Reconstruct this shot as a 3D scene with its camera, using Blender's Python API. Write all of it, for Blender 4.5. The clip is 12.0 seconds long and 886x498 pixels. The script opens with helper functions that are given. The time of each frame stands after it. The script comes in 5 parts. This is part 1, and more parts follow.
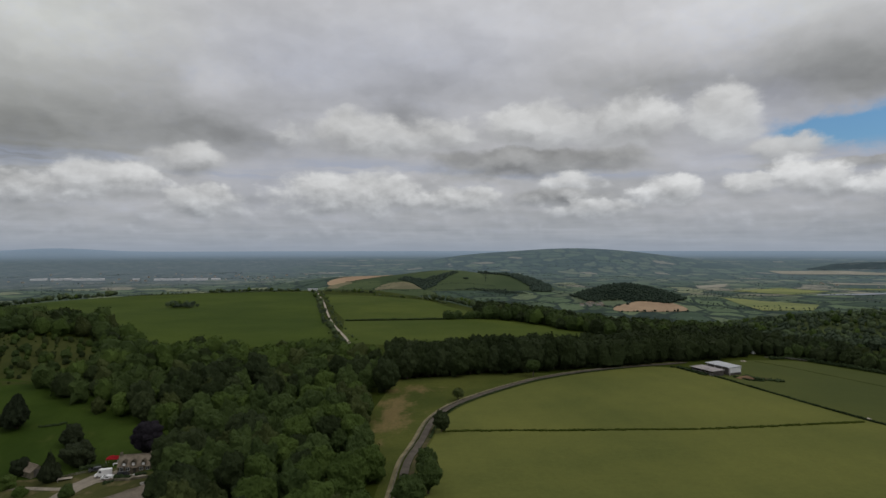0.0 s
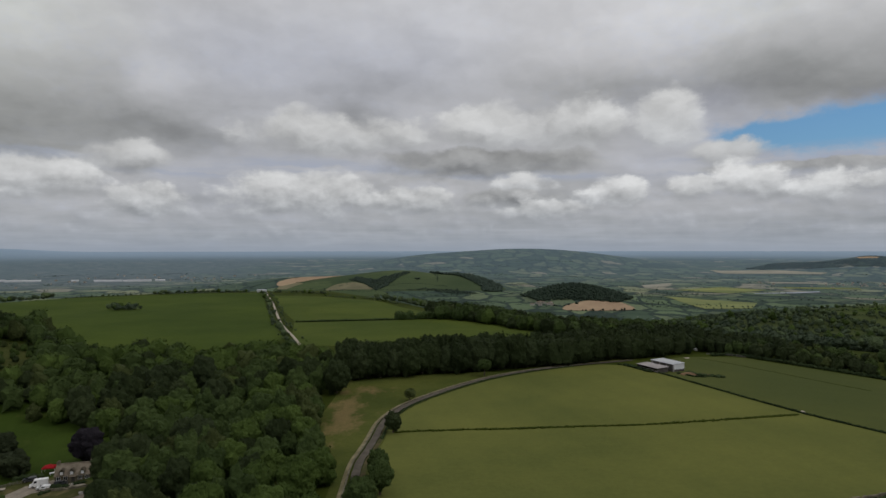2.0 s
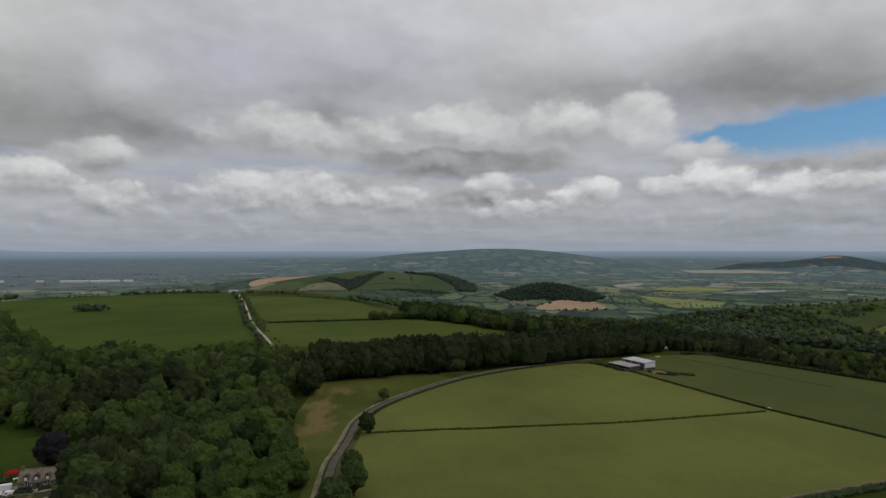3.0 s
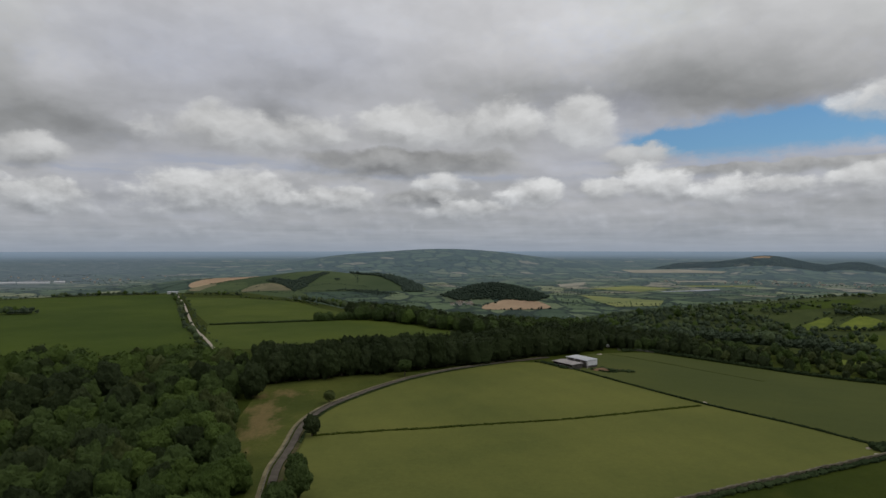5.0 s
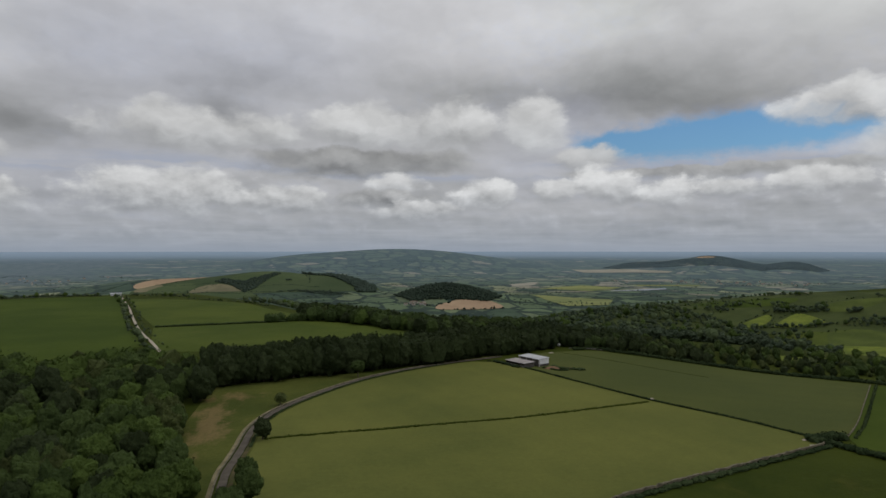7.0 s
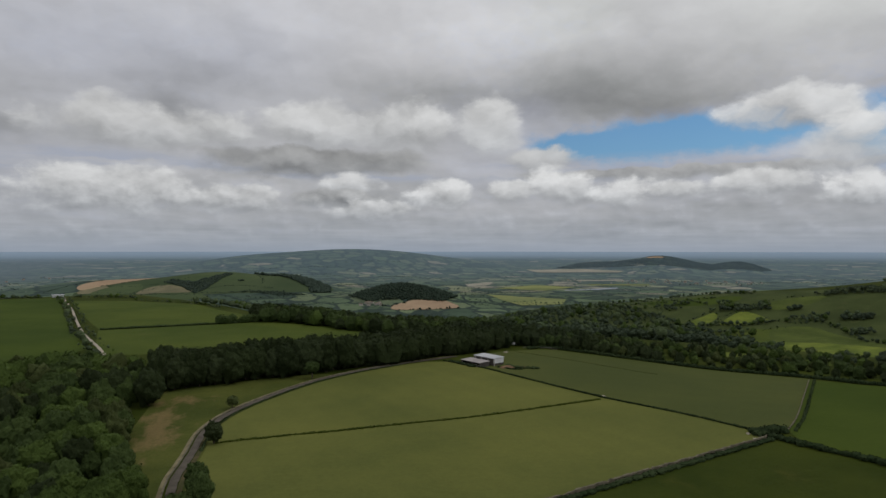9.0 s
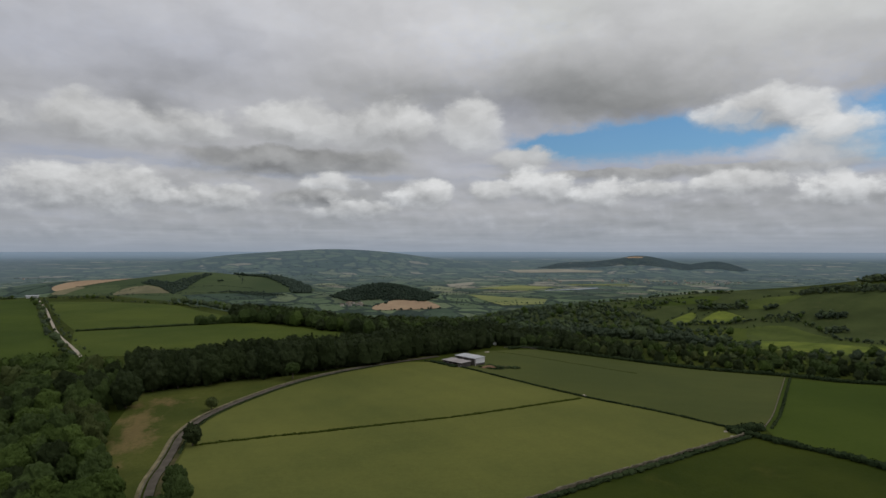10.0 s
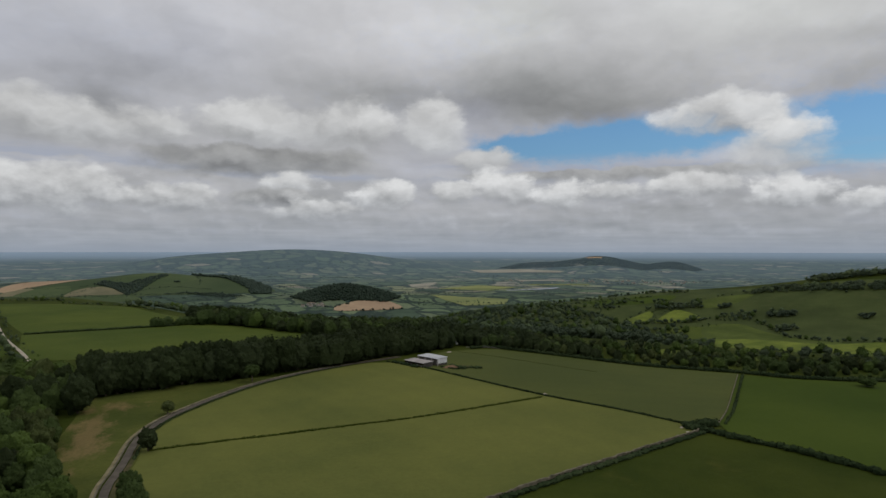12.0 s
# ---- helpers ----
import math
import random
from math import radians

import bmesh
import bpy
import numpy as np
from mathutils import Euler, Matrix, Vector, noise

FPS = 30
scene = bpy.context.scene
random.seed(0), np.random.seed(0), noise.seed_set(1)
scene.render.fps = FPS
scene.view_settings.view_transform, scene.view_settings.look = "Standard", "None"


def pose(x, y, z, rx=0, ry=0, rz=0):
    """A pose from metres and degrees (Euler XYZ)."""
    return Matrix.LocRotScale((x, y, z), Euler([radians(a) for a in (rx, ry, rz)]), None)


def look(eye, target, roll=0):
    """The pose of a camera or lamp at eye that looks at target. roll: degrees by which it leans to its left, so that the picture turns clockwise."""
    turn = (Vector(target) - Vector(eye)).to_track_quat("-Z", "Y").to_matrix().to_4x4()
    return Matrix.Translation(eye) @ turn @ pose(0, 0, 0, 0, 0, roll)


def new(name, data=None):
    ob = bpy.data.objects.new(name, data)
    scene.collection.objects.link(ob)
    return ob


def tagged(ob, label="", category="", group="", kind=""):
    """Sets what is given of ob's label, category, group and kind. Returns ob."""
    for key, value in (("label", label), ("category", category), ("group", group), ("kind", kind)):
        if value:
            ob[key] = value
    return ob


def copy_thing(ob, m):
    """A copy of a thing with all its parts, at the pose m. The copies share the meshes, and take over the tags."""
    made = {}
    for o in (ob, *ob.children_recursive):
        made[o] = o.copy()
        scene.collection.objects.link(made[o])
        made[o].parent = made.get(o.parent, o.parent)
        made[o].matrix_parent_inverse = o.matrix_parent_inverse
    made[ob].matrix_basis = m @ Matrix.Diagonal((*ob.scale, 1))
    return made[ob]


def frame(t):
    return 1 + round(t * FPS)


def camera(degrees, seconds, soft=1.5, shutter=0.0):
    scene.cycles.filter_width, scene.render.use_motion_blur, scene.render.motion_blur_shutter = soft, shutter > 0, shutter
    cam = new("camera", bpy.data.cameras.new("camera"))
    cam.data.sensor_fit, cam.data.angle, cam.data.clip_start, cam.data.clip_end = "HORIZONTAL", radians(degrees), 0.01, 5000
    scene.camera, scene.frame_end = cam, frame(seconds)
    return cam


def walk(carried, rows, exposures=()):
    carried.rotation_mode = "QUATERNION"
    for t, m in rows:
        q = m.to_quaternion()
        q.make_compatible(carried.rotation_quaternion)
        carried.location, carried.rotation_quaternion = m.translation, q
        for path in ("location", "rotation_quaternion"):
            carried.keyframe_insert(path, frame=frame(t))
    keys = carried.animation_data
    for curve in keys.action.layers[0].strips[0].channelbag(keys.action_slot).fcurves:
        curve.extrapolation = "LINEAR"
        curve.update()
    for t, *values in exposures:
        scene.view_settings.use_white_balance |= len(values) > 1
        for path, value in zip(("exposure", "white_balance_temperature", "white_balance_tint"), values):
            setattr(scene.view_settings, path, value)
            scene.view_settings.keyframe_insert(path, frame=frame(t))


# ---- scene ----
# ---- camera: it hangs in one place and turns to the right ----
EYE = 65.0
cam = camera(69.1, 12.0)
# seconds, degrees turned to the right, pitch, lean
ROWS = [
    (0.0, 0.0, -0.035, 0.07), (0.5, 0.993, -0.028, 0.068), (1.0, 2.045, -0.023, 0.064), (1.5, 3.151, -0.02, 0.058),
    (2.0, 4.29, -0.018, 0.052), (2.5, 5.425, -0.018, 0.044), (3.0, 6.592, -0.018, 0.035), (5.0, 11.36, -0.005, 0.01),
    (5.5, 12.43, -0.002, 0.004), (6.0, 13.473, 0.003, 0.002), (6.5, 14.5, 0.006, -0.001), (7.0, 15.5, 0.008, -0.005),
    (9.0, 19.45, 0.018, -0.034), (9.5, 20.28, 0.026, -0.044), (10.0, 21.105, 0.034, -0.05), (10.5, 21.935, 0.042, -0.05),
    (11.0, 22.78, 0.048, -0.052), (11.5, 23.63, 0.054, -0.052), (12.0, 24.471, 0.06, -0.052),
]
walk(cam, [(t, pose(0, 0, EYE, 90 + pitch, lean, -yaw)) for t, yaw, pitch, lean in ROWS])


# ---- sky and sun ----
SUN_BEARING, SUN_HEIGHT = 100.0, 54.0


class Nodes:
    """Short hand for node trees."""

    def __init__(self, tree):
        self.tree = tree
        tree.nodes.clear()

    def add(self, kind):
        return self.tree.nodes.new(kind)

    def put(self, socket, value):
        if isinstance(value, bpy.types.NodeSocket):
            self.tree.links.new(value, socket)
        else:
            socket.default_value = value

    def math(self, op, a, b=None, c=None, clamp=False):
        node = self.add("ShaderNodeMath")
        node.operation, node.use_clamp = op, clamp
        for i, v in enumerate((a, b, c)):
            if v is not None:
                self.put(node.inputs[i], v)
        return node.outputs[0]

    def vec(self, op, a, b=None, c=None, scale=None):
        node = self.add("ShaderNodeVectorMath")
        node.operation = op
        for i, v in enumerate((a, b, c)):
            if v is not None:
                self.put(node.inputs[i], v)
        if scale is not None:
            self.put(node.inputs[3], scale)
        return node.outputs["Value" if op in ("DOT_PRODUCT", "LENGTH", "DISTANCE") else "Vector"]

    def join(self, x, y, z=0.0):
        node = self.add("ShaderNodeCombineXYZ")
        for i, v in enumerate((x, y, z)):
            self.put(node.inputs[i], v)
        return node.outputs[0]

    def noise(self, vector, scale, detail=4.0, rough=0.55, colour=False, distortion=0.0):
        node = self.add("ShaderNodeTexNoise")
        for key, v in (("Vector", vector), ("Scale", scale), ("Detail", detail), ("Roughness", rough), ("Distortion", distortion)):
            self.put(node.inputs[key], v)
        return node.outputs["Color" if colour else "Fac"]

    def step(self, x, lo, hi, a=0.0, b=1.0):
        node = self.add("ShaderNodeMapRange")
        node.interpolation_type = "SMOOTHSTEP"
        for i, v in enumerate((x, lo, hi, a, b)):
            self.put(node.inputs[i], v)
        return node.outputs[0]

    def mix(self, f, a, b):
        node = self.add("ShaderNodeMix")
        node.data_type = "RGBA"
        self.put(node.inputs[0], f)
        for i, v in ((6, a), (7, b)):
            self.put(node.inputs[i], (*v, 1.0) if isinstance(v, tuple) and len(v) == 3 else v)
        return node.outputs[2]


# soft dark places under the cloud sheet: bearing, height above the horizon, half width, half height (degrees), amount
SHEET_DARK = (
    (-33.0, 8.8, 9.0, 2.6, -0.2), (-38.0, 7.0, 7.0, 1.5, -0.1), (-18.5, 9.6, 6.5, 1.5, -0.15), (-24.0, 12.5, 6.0, 2.5, -0.05), (-3.6, 12.6, 3.6, 1.9, -0.13),
    (1.5, 15.0, 5.0, 3.0, -0.06), (31.0, 13.8, 15.0, 2.8, -0.09), (20.0, 12.8, 9.0, 1.8, -0.08), (38.0, 11.6, 8.0, 1.7, -0.1), (56.0, 16.0, 6.0, 1.0, -0.08),
    (-13.0, 17.0, 10.0, 4.0, -0.03), (20.0, 17.5, 6.0, 3.0, 0.06), (-34.0, 17.0, 7.0, 3.0, 0.06), (48.0, 19.0, 10.0, 4.0, 0.07), (-19.0, 13.6, 3.0, 1.4, 0.08),
)
# where the sheet thins to lilac, and where it is lit to cream
SHEET_MAUVE = ((-12.0, 15.5, 9.0, 4.5, 0.9), (2.0, 16.0, 8.0, 5.0, 0.7), (-13.0, 6.0, 6.0, 3.0, 0.8), (26.0, 11.5, 5.0, 2.0, 1.0), (23.0, 7.0, 5.0, 2.0, 0.7), (40.0, 6.2, 10.0, 1.5, 0.7))
SHEET_CREAM = ((-35.0, 10.0, 8.0, 4.5, 0.7), (-31.0, 18.0, 9.0, 5.0, 0.9), (30.0, 20.0, 6.0, 4.0, 0.6), (52.0, 19.0, 12.0, 4.0, 0.6))
BLUE_GAPS = ((29.5, 9.0, 3.2, 1.0), (34.5, 8.8, 5.0, 1.5), (40.0, 9.3, 5.0, 1.7), (46.0, 9.6, 6.0, 1.9), (56.5, 9.8, 4.0, 2.2), (62.0, 9.8, 6.5, 3.0), (57.0, 7.6, 5.0, 1.6))
# heaped clouds, the far ones first: bearing, height, half width, rise above that height, depth below it, light of the crown, light of the base
HEAPS = (
    (40.0, 6.5, 15.0, 0.5, 0.9, 0.38, 0.34), (-22.0, 7.2, 4.6, 1.4, 1.4, 0.5, 0.3), (-5.0, 9.6, 10.0, 2.2, 1.6, 0.52, 0.34), (12.0, 10.2, 10.0, 2.6, 2.2, 0.54, 0.36),
    (8.0, 7.9, 11.0, 0.9, 1.9, 0.3, 0.2), (23.6, 10.8, 3.2, 2.5, 2.6, 0.55, 0.44), (28.0, 7.8, 3.0, 1.4, 1.2, 0.45, 0.38), (-8.0, 4.2, 7.6, 2.7, 1.6, 0.55, 0.35), (1.5, 3.8, 4.5, 1.8, 1.0, 0.52, 0.33),
    (-28.0, 5.3, 4.4, 1.9, 1.8, 0.55, 0.38), (-20.5, 3.8, 3.6, 1.9, 1.4, 0.52, 0.37), (-35.0, 4.4, 4.4, 1.6, 1.3, 0.45, 0.38), (11.5, 5.5, 2.8, 1.3, 0.8, 0.6, 0.4), (10.0, 4.3, 5.0, 0.9, 0.9, 0.36, 0.26),
)
HEAPS_EAST = (
    (13.0, 3.2, 4.0, 1.0, 0.8, 0.52, 0.36), (19.2, 4.5, 3.4, 1.6, 1.1, 0.64, 0.36), (25.4, 4.8, 2.4, 1.2, 1.2, 0.58, 0.36), (29.8, 5.0, 3.2, 2.2, 1.3, 0.68, 0.33), (35.2, 4.5, 3.2, 1.7, 1.0, 0.66, 0.36), (39.4, 4.9, 2.2, 1.0, 0.7, 0.56, 0.34),
    (45.8, 5.1, 3.8, 1.3, 0.9, 0.56, 0.37), (52.9, 4.2, 3.4, 1.7, 1.0, 0.7, 0.35), (58.6, 3.6, 2.8, 1.1, 0.7, 0.66, 0.38), (48.2, 10.4, 4.8, 2.2, 1.7, 0.57, 0.38), (52.2, 7.8, 4.4, 2.8, 1.9, 0.66, 0.36), (66.0, 4.4, 4.0, 1.4, 0.8, 0.66, 0.4),
)


def build_sky():
    world = bpy.data.worlds.new("sky")
    scene.world = world
    world.use_nodes = True
    n = Nodes(world.node_tree)
    way = n.add("ShaderNodeTexCoord").outputs["Generated"]
    parts = n.add("ShaderNodeSeparateXYZ")
    n.put(parts.inputs[0], way)
    x, y, z = parts.outputs
    bearing = n.math("MULTIPLY", n.math("ARCTAN2", x, y), 57.29578)
    rise = n.math("MULTIPLY", n.math("ARCSINE", n.math("MAXIMUM", z, 0.0)), 57.29578)
    half = (0.5, 0.5, 0.5)
    tall = n.vec("MULTIPLY", way, (1.0, 1.0, 1.7))
    swirl = n.vec("SUBTRACT", n.noise(tall, 6.0, 4.0, 0.5, True), half)
    curl = n.vec("SUBTRACT", n.noise(tall, 26.0, 5.0, 0.55, True), half)
    screen = n.join(bearing, rise)
    reach = n.math("MULTIPLY_ADD", n.step(rise, 2.0, 12.0), 0.75, 0.25)

    def warped(large, small):
        at = n.vec("ADD", screen, n.vec("MULTIPLY", n.vec("SCALE", swirl, scale=reach), (*large, 0.0)))
        return n.vec("ADD", at, n.vec("MULTIPLY", n.vec("SCALE", curl, scale=reach), (*small, 0.0)))

    place, drift = warped((7.0, 4.0), (2.0, 1.2)), warped((4.0, 2.0), (2.4, 1.7))
    # the cloud base seen from below, drawn together towards the horizon
    plane = n.vec("SCALE", n.vec("MULTIPLY", way, (1.0, 1.0, 0.0)), scale=n.math("DIVIDE", 1.0, n.math("ADD", n.math("MAXIMUM", z, 0.0), 0.1)))
    plane = n.vec("ADD", plane, n.vec("SCALE", swirl, scale=0.9))

    def blobs(rows, at):
        total = None
        for b, h, wb, wh, *amount in rows:
            off = n.vec("MULTIPLY_ADD", at, (1 / wb, 1 / wh, 0), (-b / wb, -h / wh, 0))
            one = n.math("POWER", 0.3679, n.vec("DOT_PRODUCT", off, off))
            k = amount[0] if amount else 1.0
            total = n.math("MULTIPLY_ADD", one, k, total if total is not None else 0.0)
        return total

    def puffs(at, wide, high):
        """Soft billows of a given size in degrees."""
        return n.math("MULTIPLY_ADD", n.noise(n.vec("MULTIPLY", at, (1 / wide, 1 / high, 0)), 1.0, 4.0, 0.46), 3.2, -1.6)

    high_up = n.step(rise, 4.0, 9.0)
    lump = []
    for lift in (0.0, 1.0):
        at = n.vec("ADD", drift, n.vec("SCALE", (0.3, 0.5, 0.0), scale=n.math("MULTIPLY_ADD", high_up, lift, lift)))
        small, large = puffs(at, 2.4, 1.7), puffs(at, 5.0, 3.4)
        lump.append(n.math("ADD", n.math("MULTIPLY", small, n.math("SUBTRACT", 1.0, high_up)), n.math("MULTIPLY", large, high_up)))
    relief = n.math("SUBTRACT", lump[0], lump[1])
    fine = n.math("SUBTRACT", n.noise(tall, 55.0, 5.0, 0.6), 0.5)
    soft = n.math("SUBTRACT", n.noise(plane, 1.5, 4.0, 0.48), 0.5)
    broad = n.math("SUBTRACT", n.noise(plane, 0.55, 2.0, 0.45), 0.5)

    # the high sheet
    light = n.math("MULTIPLY_ADD", broad, 0.24, n.math("MULTIPLY_ADD", soft, 0.22, 0.455))
    light = n.math("MULTIPLY_ADD", n.step(rise, 13.0, 22.0), 0.1, light)
    light = n.math("MULTIPLY_ADD", n.step(rise, 9.0, 4.0), -0.05, light)
    light = n.math("ADD", light, blobs(SHEET_DARK, place))
    light = n.math("MULTIPLY_ADD", relief, 0.05, n.math("MAXIMUM", light, 0.17))
    veil = n.mix(n.step(light, 0.22, 0.52), (0.985, 0.995, 0.985), (1.0, 0.99, 1.0))
    veil = n.mix(n.math("MINIMUM", blobs(SHEET_MAUVE, place), 1.0), veil, (0.96, 0.975, 1.06))
    veil = n.mix(n.math("MINIMUM", blobs(SHEET_CREAM, place), 1.0), veil, (0.99, 1.0, 0.945))
    gap = n.math("ADD", blobs(BLUE_GAPS, drift), n.math("MULTIPLY_ADD", fine, 0.5, n.math("MULTIPLY", soft, 0.7)))
    veil = n.mix(n.math("MULTIPLY", n.step(gap, -0.05, 0.5), 0.8), veil, (0.92, 0.965, 1.1))
    veil = n.vec("SCALE", veil, scale=light)
    sky = n.add("ShaderNodeTexSky")
    sky.sky_type, sky.sun_disc = "NISHITA", False
    sky.sun_elevation, sky.sun_rotation = radians(SUN_HEIGHT), radians(SUN_BEARING)
    blue = n.vec("MULTIPLY", sky.outputs[0], (0.043, 0.069, 0.086))
    gap = n.math("MULTIPLY", n.step(gap, 0.22, 1.0), 0.95)
    colour = n.mix(gap, veil, blue)
    # thin lilac cloud that lies along the foot of the blue
    bar = n.step(n.noise(n.vec("MULTIPLY", drift, (0.07, 0.9, 0.0)), 1.0, 4.0, 0.5), 0.42, 0.66)
    bar = n.math("MULTIPLY", bar, n.math("MULTIPLY", n.step(rise, 5.5, 6.5), n.step(rise, 8.6, 7.0)))
    colour = n.mix(n.math("MULTIPLY", bar, 0.7), colour, (0.33, 0.365, 0.45))
    # the low heaps far away, in rows
    row = n.noise(n.vec("MULTIPLY", drift, (0.14, 0.5, 0.0)), 1.0, 3.0, 0.5)
    body = n.math("MULTIPLY_ADD", n.math("SUBTRACT", row, 0.5), 2.4, lump[0])
    cover = n.math("MULTIPLY", n.step(body, -0.15, 0.75), n.math("MULTIPLY", n.step(rise, 0.3, 1.6), n.step(rise, 7.5, 5.0)))
    lit = n.math("MULTIPLY_ADD", relief, 0.16, n.math("MULTIPLY_ADD", n.math("SUBTRACT", row, 0.5), 0.5, 0.375))
    colour = n.mix(n.math("MULTIPLY", cover, 0.8), colour, n.vec("SCALE", (0.985, 0.99, 1.015), scale=n.math("MINIMUM", n.math("MAXIMUM", lit, 0.28), 0.66)))
    # the heaped clouds one by one
    crisp = n.math("SUBTRACT", n.noise(tall, 90.0, 4.0, 0.6), 0.5)
    low_down = n.math("SUBTRACT", 1.0, high_up)
    edge = n.math("MULTIPLY_ADD", lump[0], 0.95, n.math("MULTIPLY_ADD", n.math("MULTIPLY", crisp, low_down), 0.7, n.math("MULTIPLY", fine, 0.45)))
    ripple = n.math("MULTIPLY_ADD", relief, 0.17, n.math("MULTIPLY_ADD", lump[0], 0.05, n.math("MULTIPLY_ADD", n.math("MULTIPLY", crisp, low_down), 0.16, n.math("MULTIPLY", fine, 0.06))))
    for b, h, wide, rise_up, depth, crown, base in HEAPS + HEAPS_EAST:
        off = n.vec("ADD", drift, (-b, -h, 0.0))
        axes = n.add("ShaderNodeSeparateXYZ")
        n.put(axes.inputs[0], off)
        u = n.math("MULTIPLY", axes.outputs[0], 1 / wide)
        v = n.math("MAXIMUM", n.math("MULTIPLY", axes.outputs[1], 1 / rise_up), n.math("MULTIPLY", axes.outputs[1], -1 / depth))
        body = n.math("SUBTRACT", n.math("SUBTRACT", edge, n.math("MULTIPLY", u, u)), n.math("MULTIPLY_ADD", v, v, -1.3))
        up = n.step(axes.outputs[1], -1.0 * depth, 0.6 * rise_up)
        cover = n.math("MULTIPLY", n.step(body, 0.0, n.math("MULTIPLY_ADD", up, n.math("MULTIPLY_ADD", low_down, -0.2, -0.6), 1.5)), 0.94)
        lit = n.math("ADD", ripple, n.math("MULTIPLY_ADD", up, crown * 1.06 - base, base))
        shade = n.mix(up, (0.975, 0.988, 0.995), (1.0, 0.993, 0.97))
        colour = n.mix(cover, colour, n.vec("SCALE", shade, scale=n.math("MINIMUM", n.math("MAXIMUM", lit, 0.2), 0.76)))
    # level streaks of far cloud, and the pale air over the horizon
    streak = n.math("SUBTRACT", n.noise(n.vec("MULTIPLY", screen, (0.09, 2.6, 0.0)), 1.0, 4.0, 0.6), 0.5)
    streak = n.math("MULTIPLY_ADD", n.math("MULTIPLY", streak, n.step(rise, 3.0, 1.2)), 0.45, 1.0)
    colour = n.vec("SCALE", colour, scale=streak)
    air = n.math("POWER", 0.3679, n.math("MULTIPLY", rise, 0.46))
    colour = n.vec("MULTIPLY", n.mix(n.math("MULTIPLY", air, 0.85), colour, (0.275, 0.316, 0.375)), (0.985, 1.0, 1.024))
    glow = n.add("ShaderNodeBackground")
    n.put(glow.inputs[0], colour)
    n.put(glow.inputs[1], 1.0)
    out = n.add("ShaderNodeOutputWorld")
    n.put(out.inputs[0], glow.outputs[0])


build_sky()
sun = new("sun", bpy.data.lights.new("sun", "SUN"))
sun.data.energy, sun.data.angle, sun.data.color = 0.65, radians(24), (1.0, 0.96, 0.9)
b_, e_ = radians(SUN_BEARING), radians(SUN_HEIGHT)
sun.matrix_world = look((0, 0, 400), (-math.sin(b_) * math.cos(e_), -math.cos(b_) * math.cos(e_), 400 - math.sin(e_)))


# ---- materials ----
def surface(name, make, rough=0.9, bump=None, metal=0.0, gloss=0.03):
    """A material: make(n, where) gives its colour; bump = (scale, height in metres)."""
    m = bpy.data.materials.new(name)
    m.use_nodes = True
    n = Nodes(m.node_tree)
    where = n.add("ShaderNodeNewGeometry").outputs["Position"]
    shader = n.add("ShaderNodeBsdfPrincipled")
    n.put(shader.inputs["Base Color"], make(n, where))
    shader.inputs["Roughness"].default_value = rough
    shader.inputs["Metallic"].default_value = metal
    shader.inputs["Specular IOR Level"].default_value = gloss
    if bump:
        node = n.add("ShaderNodeBump")
        node.inputs["Distance"].default_value = bump[1]
        n.put(node.inputs["Height"], n.noise(where, bump[0], 5.0, 0.65))
        n.put(shader.inputs["Normal"], node.outputs[0])
    out = n.add("ShaderNodeOutputMaterial")
    n.put(out.inputs[0], shader.outputs[0])
    return m


def sward(dark, light, dry, dry_amount, patch=0.02, row=0.0, row_turn=0.0):
    """Grass: patches, blades and dry places; row: the spacing in metres of faint drill lines."""

    def make(n, w):
        a = n.step(n.noise(w, patch, 5.0, 0.6), 0.3, 0.7)
        c = n.mix(a, dark, light)
        d = n.step(n.noise(w, patch * 2.3, 7.0, 0.65), 0.62 - 0.3 * dry_amount, 0.78 - 0.3 * dry_amount)
        c = n.mix(n.math("MULTIPLY", d, min(1.0, 0.35 + dry_amount)), c, dry)
        f = n.math("MULTIPLY_ADD", n.noise(w, 0.55, 6.0, 0.7), 0.4, 0.8)
        if row:
            s = n.add("ShaderNodeSeparateXYZ")
            n.put(s.inputs[0], w)
            k = n.math("MULTIPLY_ADD", s.outputs[0], math.cos(row_turn), n.math("MULTIPLY", s.outputs[1], math.sin(row_turn)))
            line = n.math("SINE", n.math("MULTIPLY", k, 2 * math.pi / row))
            f = n.math("MULTIPLY_ADD", line, 0.012, f)
        return n.vec("SCALE", c, scale=f)

    return make


def foliage(dark, light):
    def make(n, w):
        info = n.add("ShaderNodeObjectInfo").outputs["Random"]
        leaf = n.add("ShaderNodeNewGeometry").outputs["Random Per Island"]
        big = n.noise(w, 0.028, 3.0, 0.5)
        f = n.math("ADD", n.math("MULTIPLY", leaf, 0.3), n.math("MULTIPLY_ADD", info, 0.42, n.math("MULTIPLY_ADD", n.step(big, 0.35, 0.68), 0.4, -0.12)))
        return n.mix(n.math("MAXIMUM", n.math("MINIMUM", f, 1.0), 0.0), dark, light)

    return make


def mottled(a, b, scale, second=6.0):
    def make(n, w):
        c = n.mix(n.step(n.noise(w, scale, 6.0, 0.65), 0.3, 0.72), a, b)
        return n.vec("SCALE", c, scale=n.math("MULTIPLY_ADD", n.noise(w, scale * second, 4.0, 0.7), 0.6, 0.7))

    return make


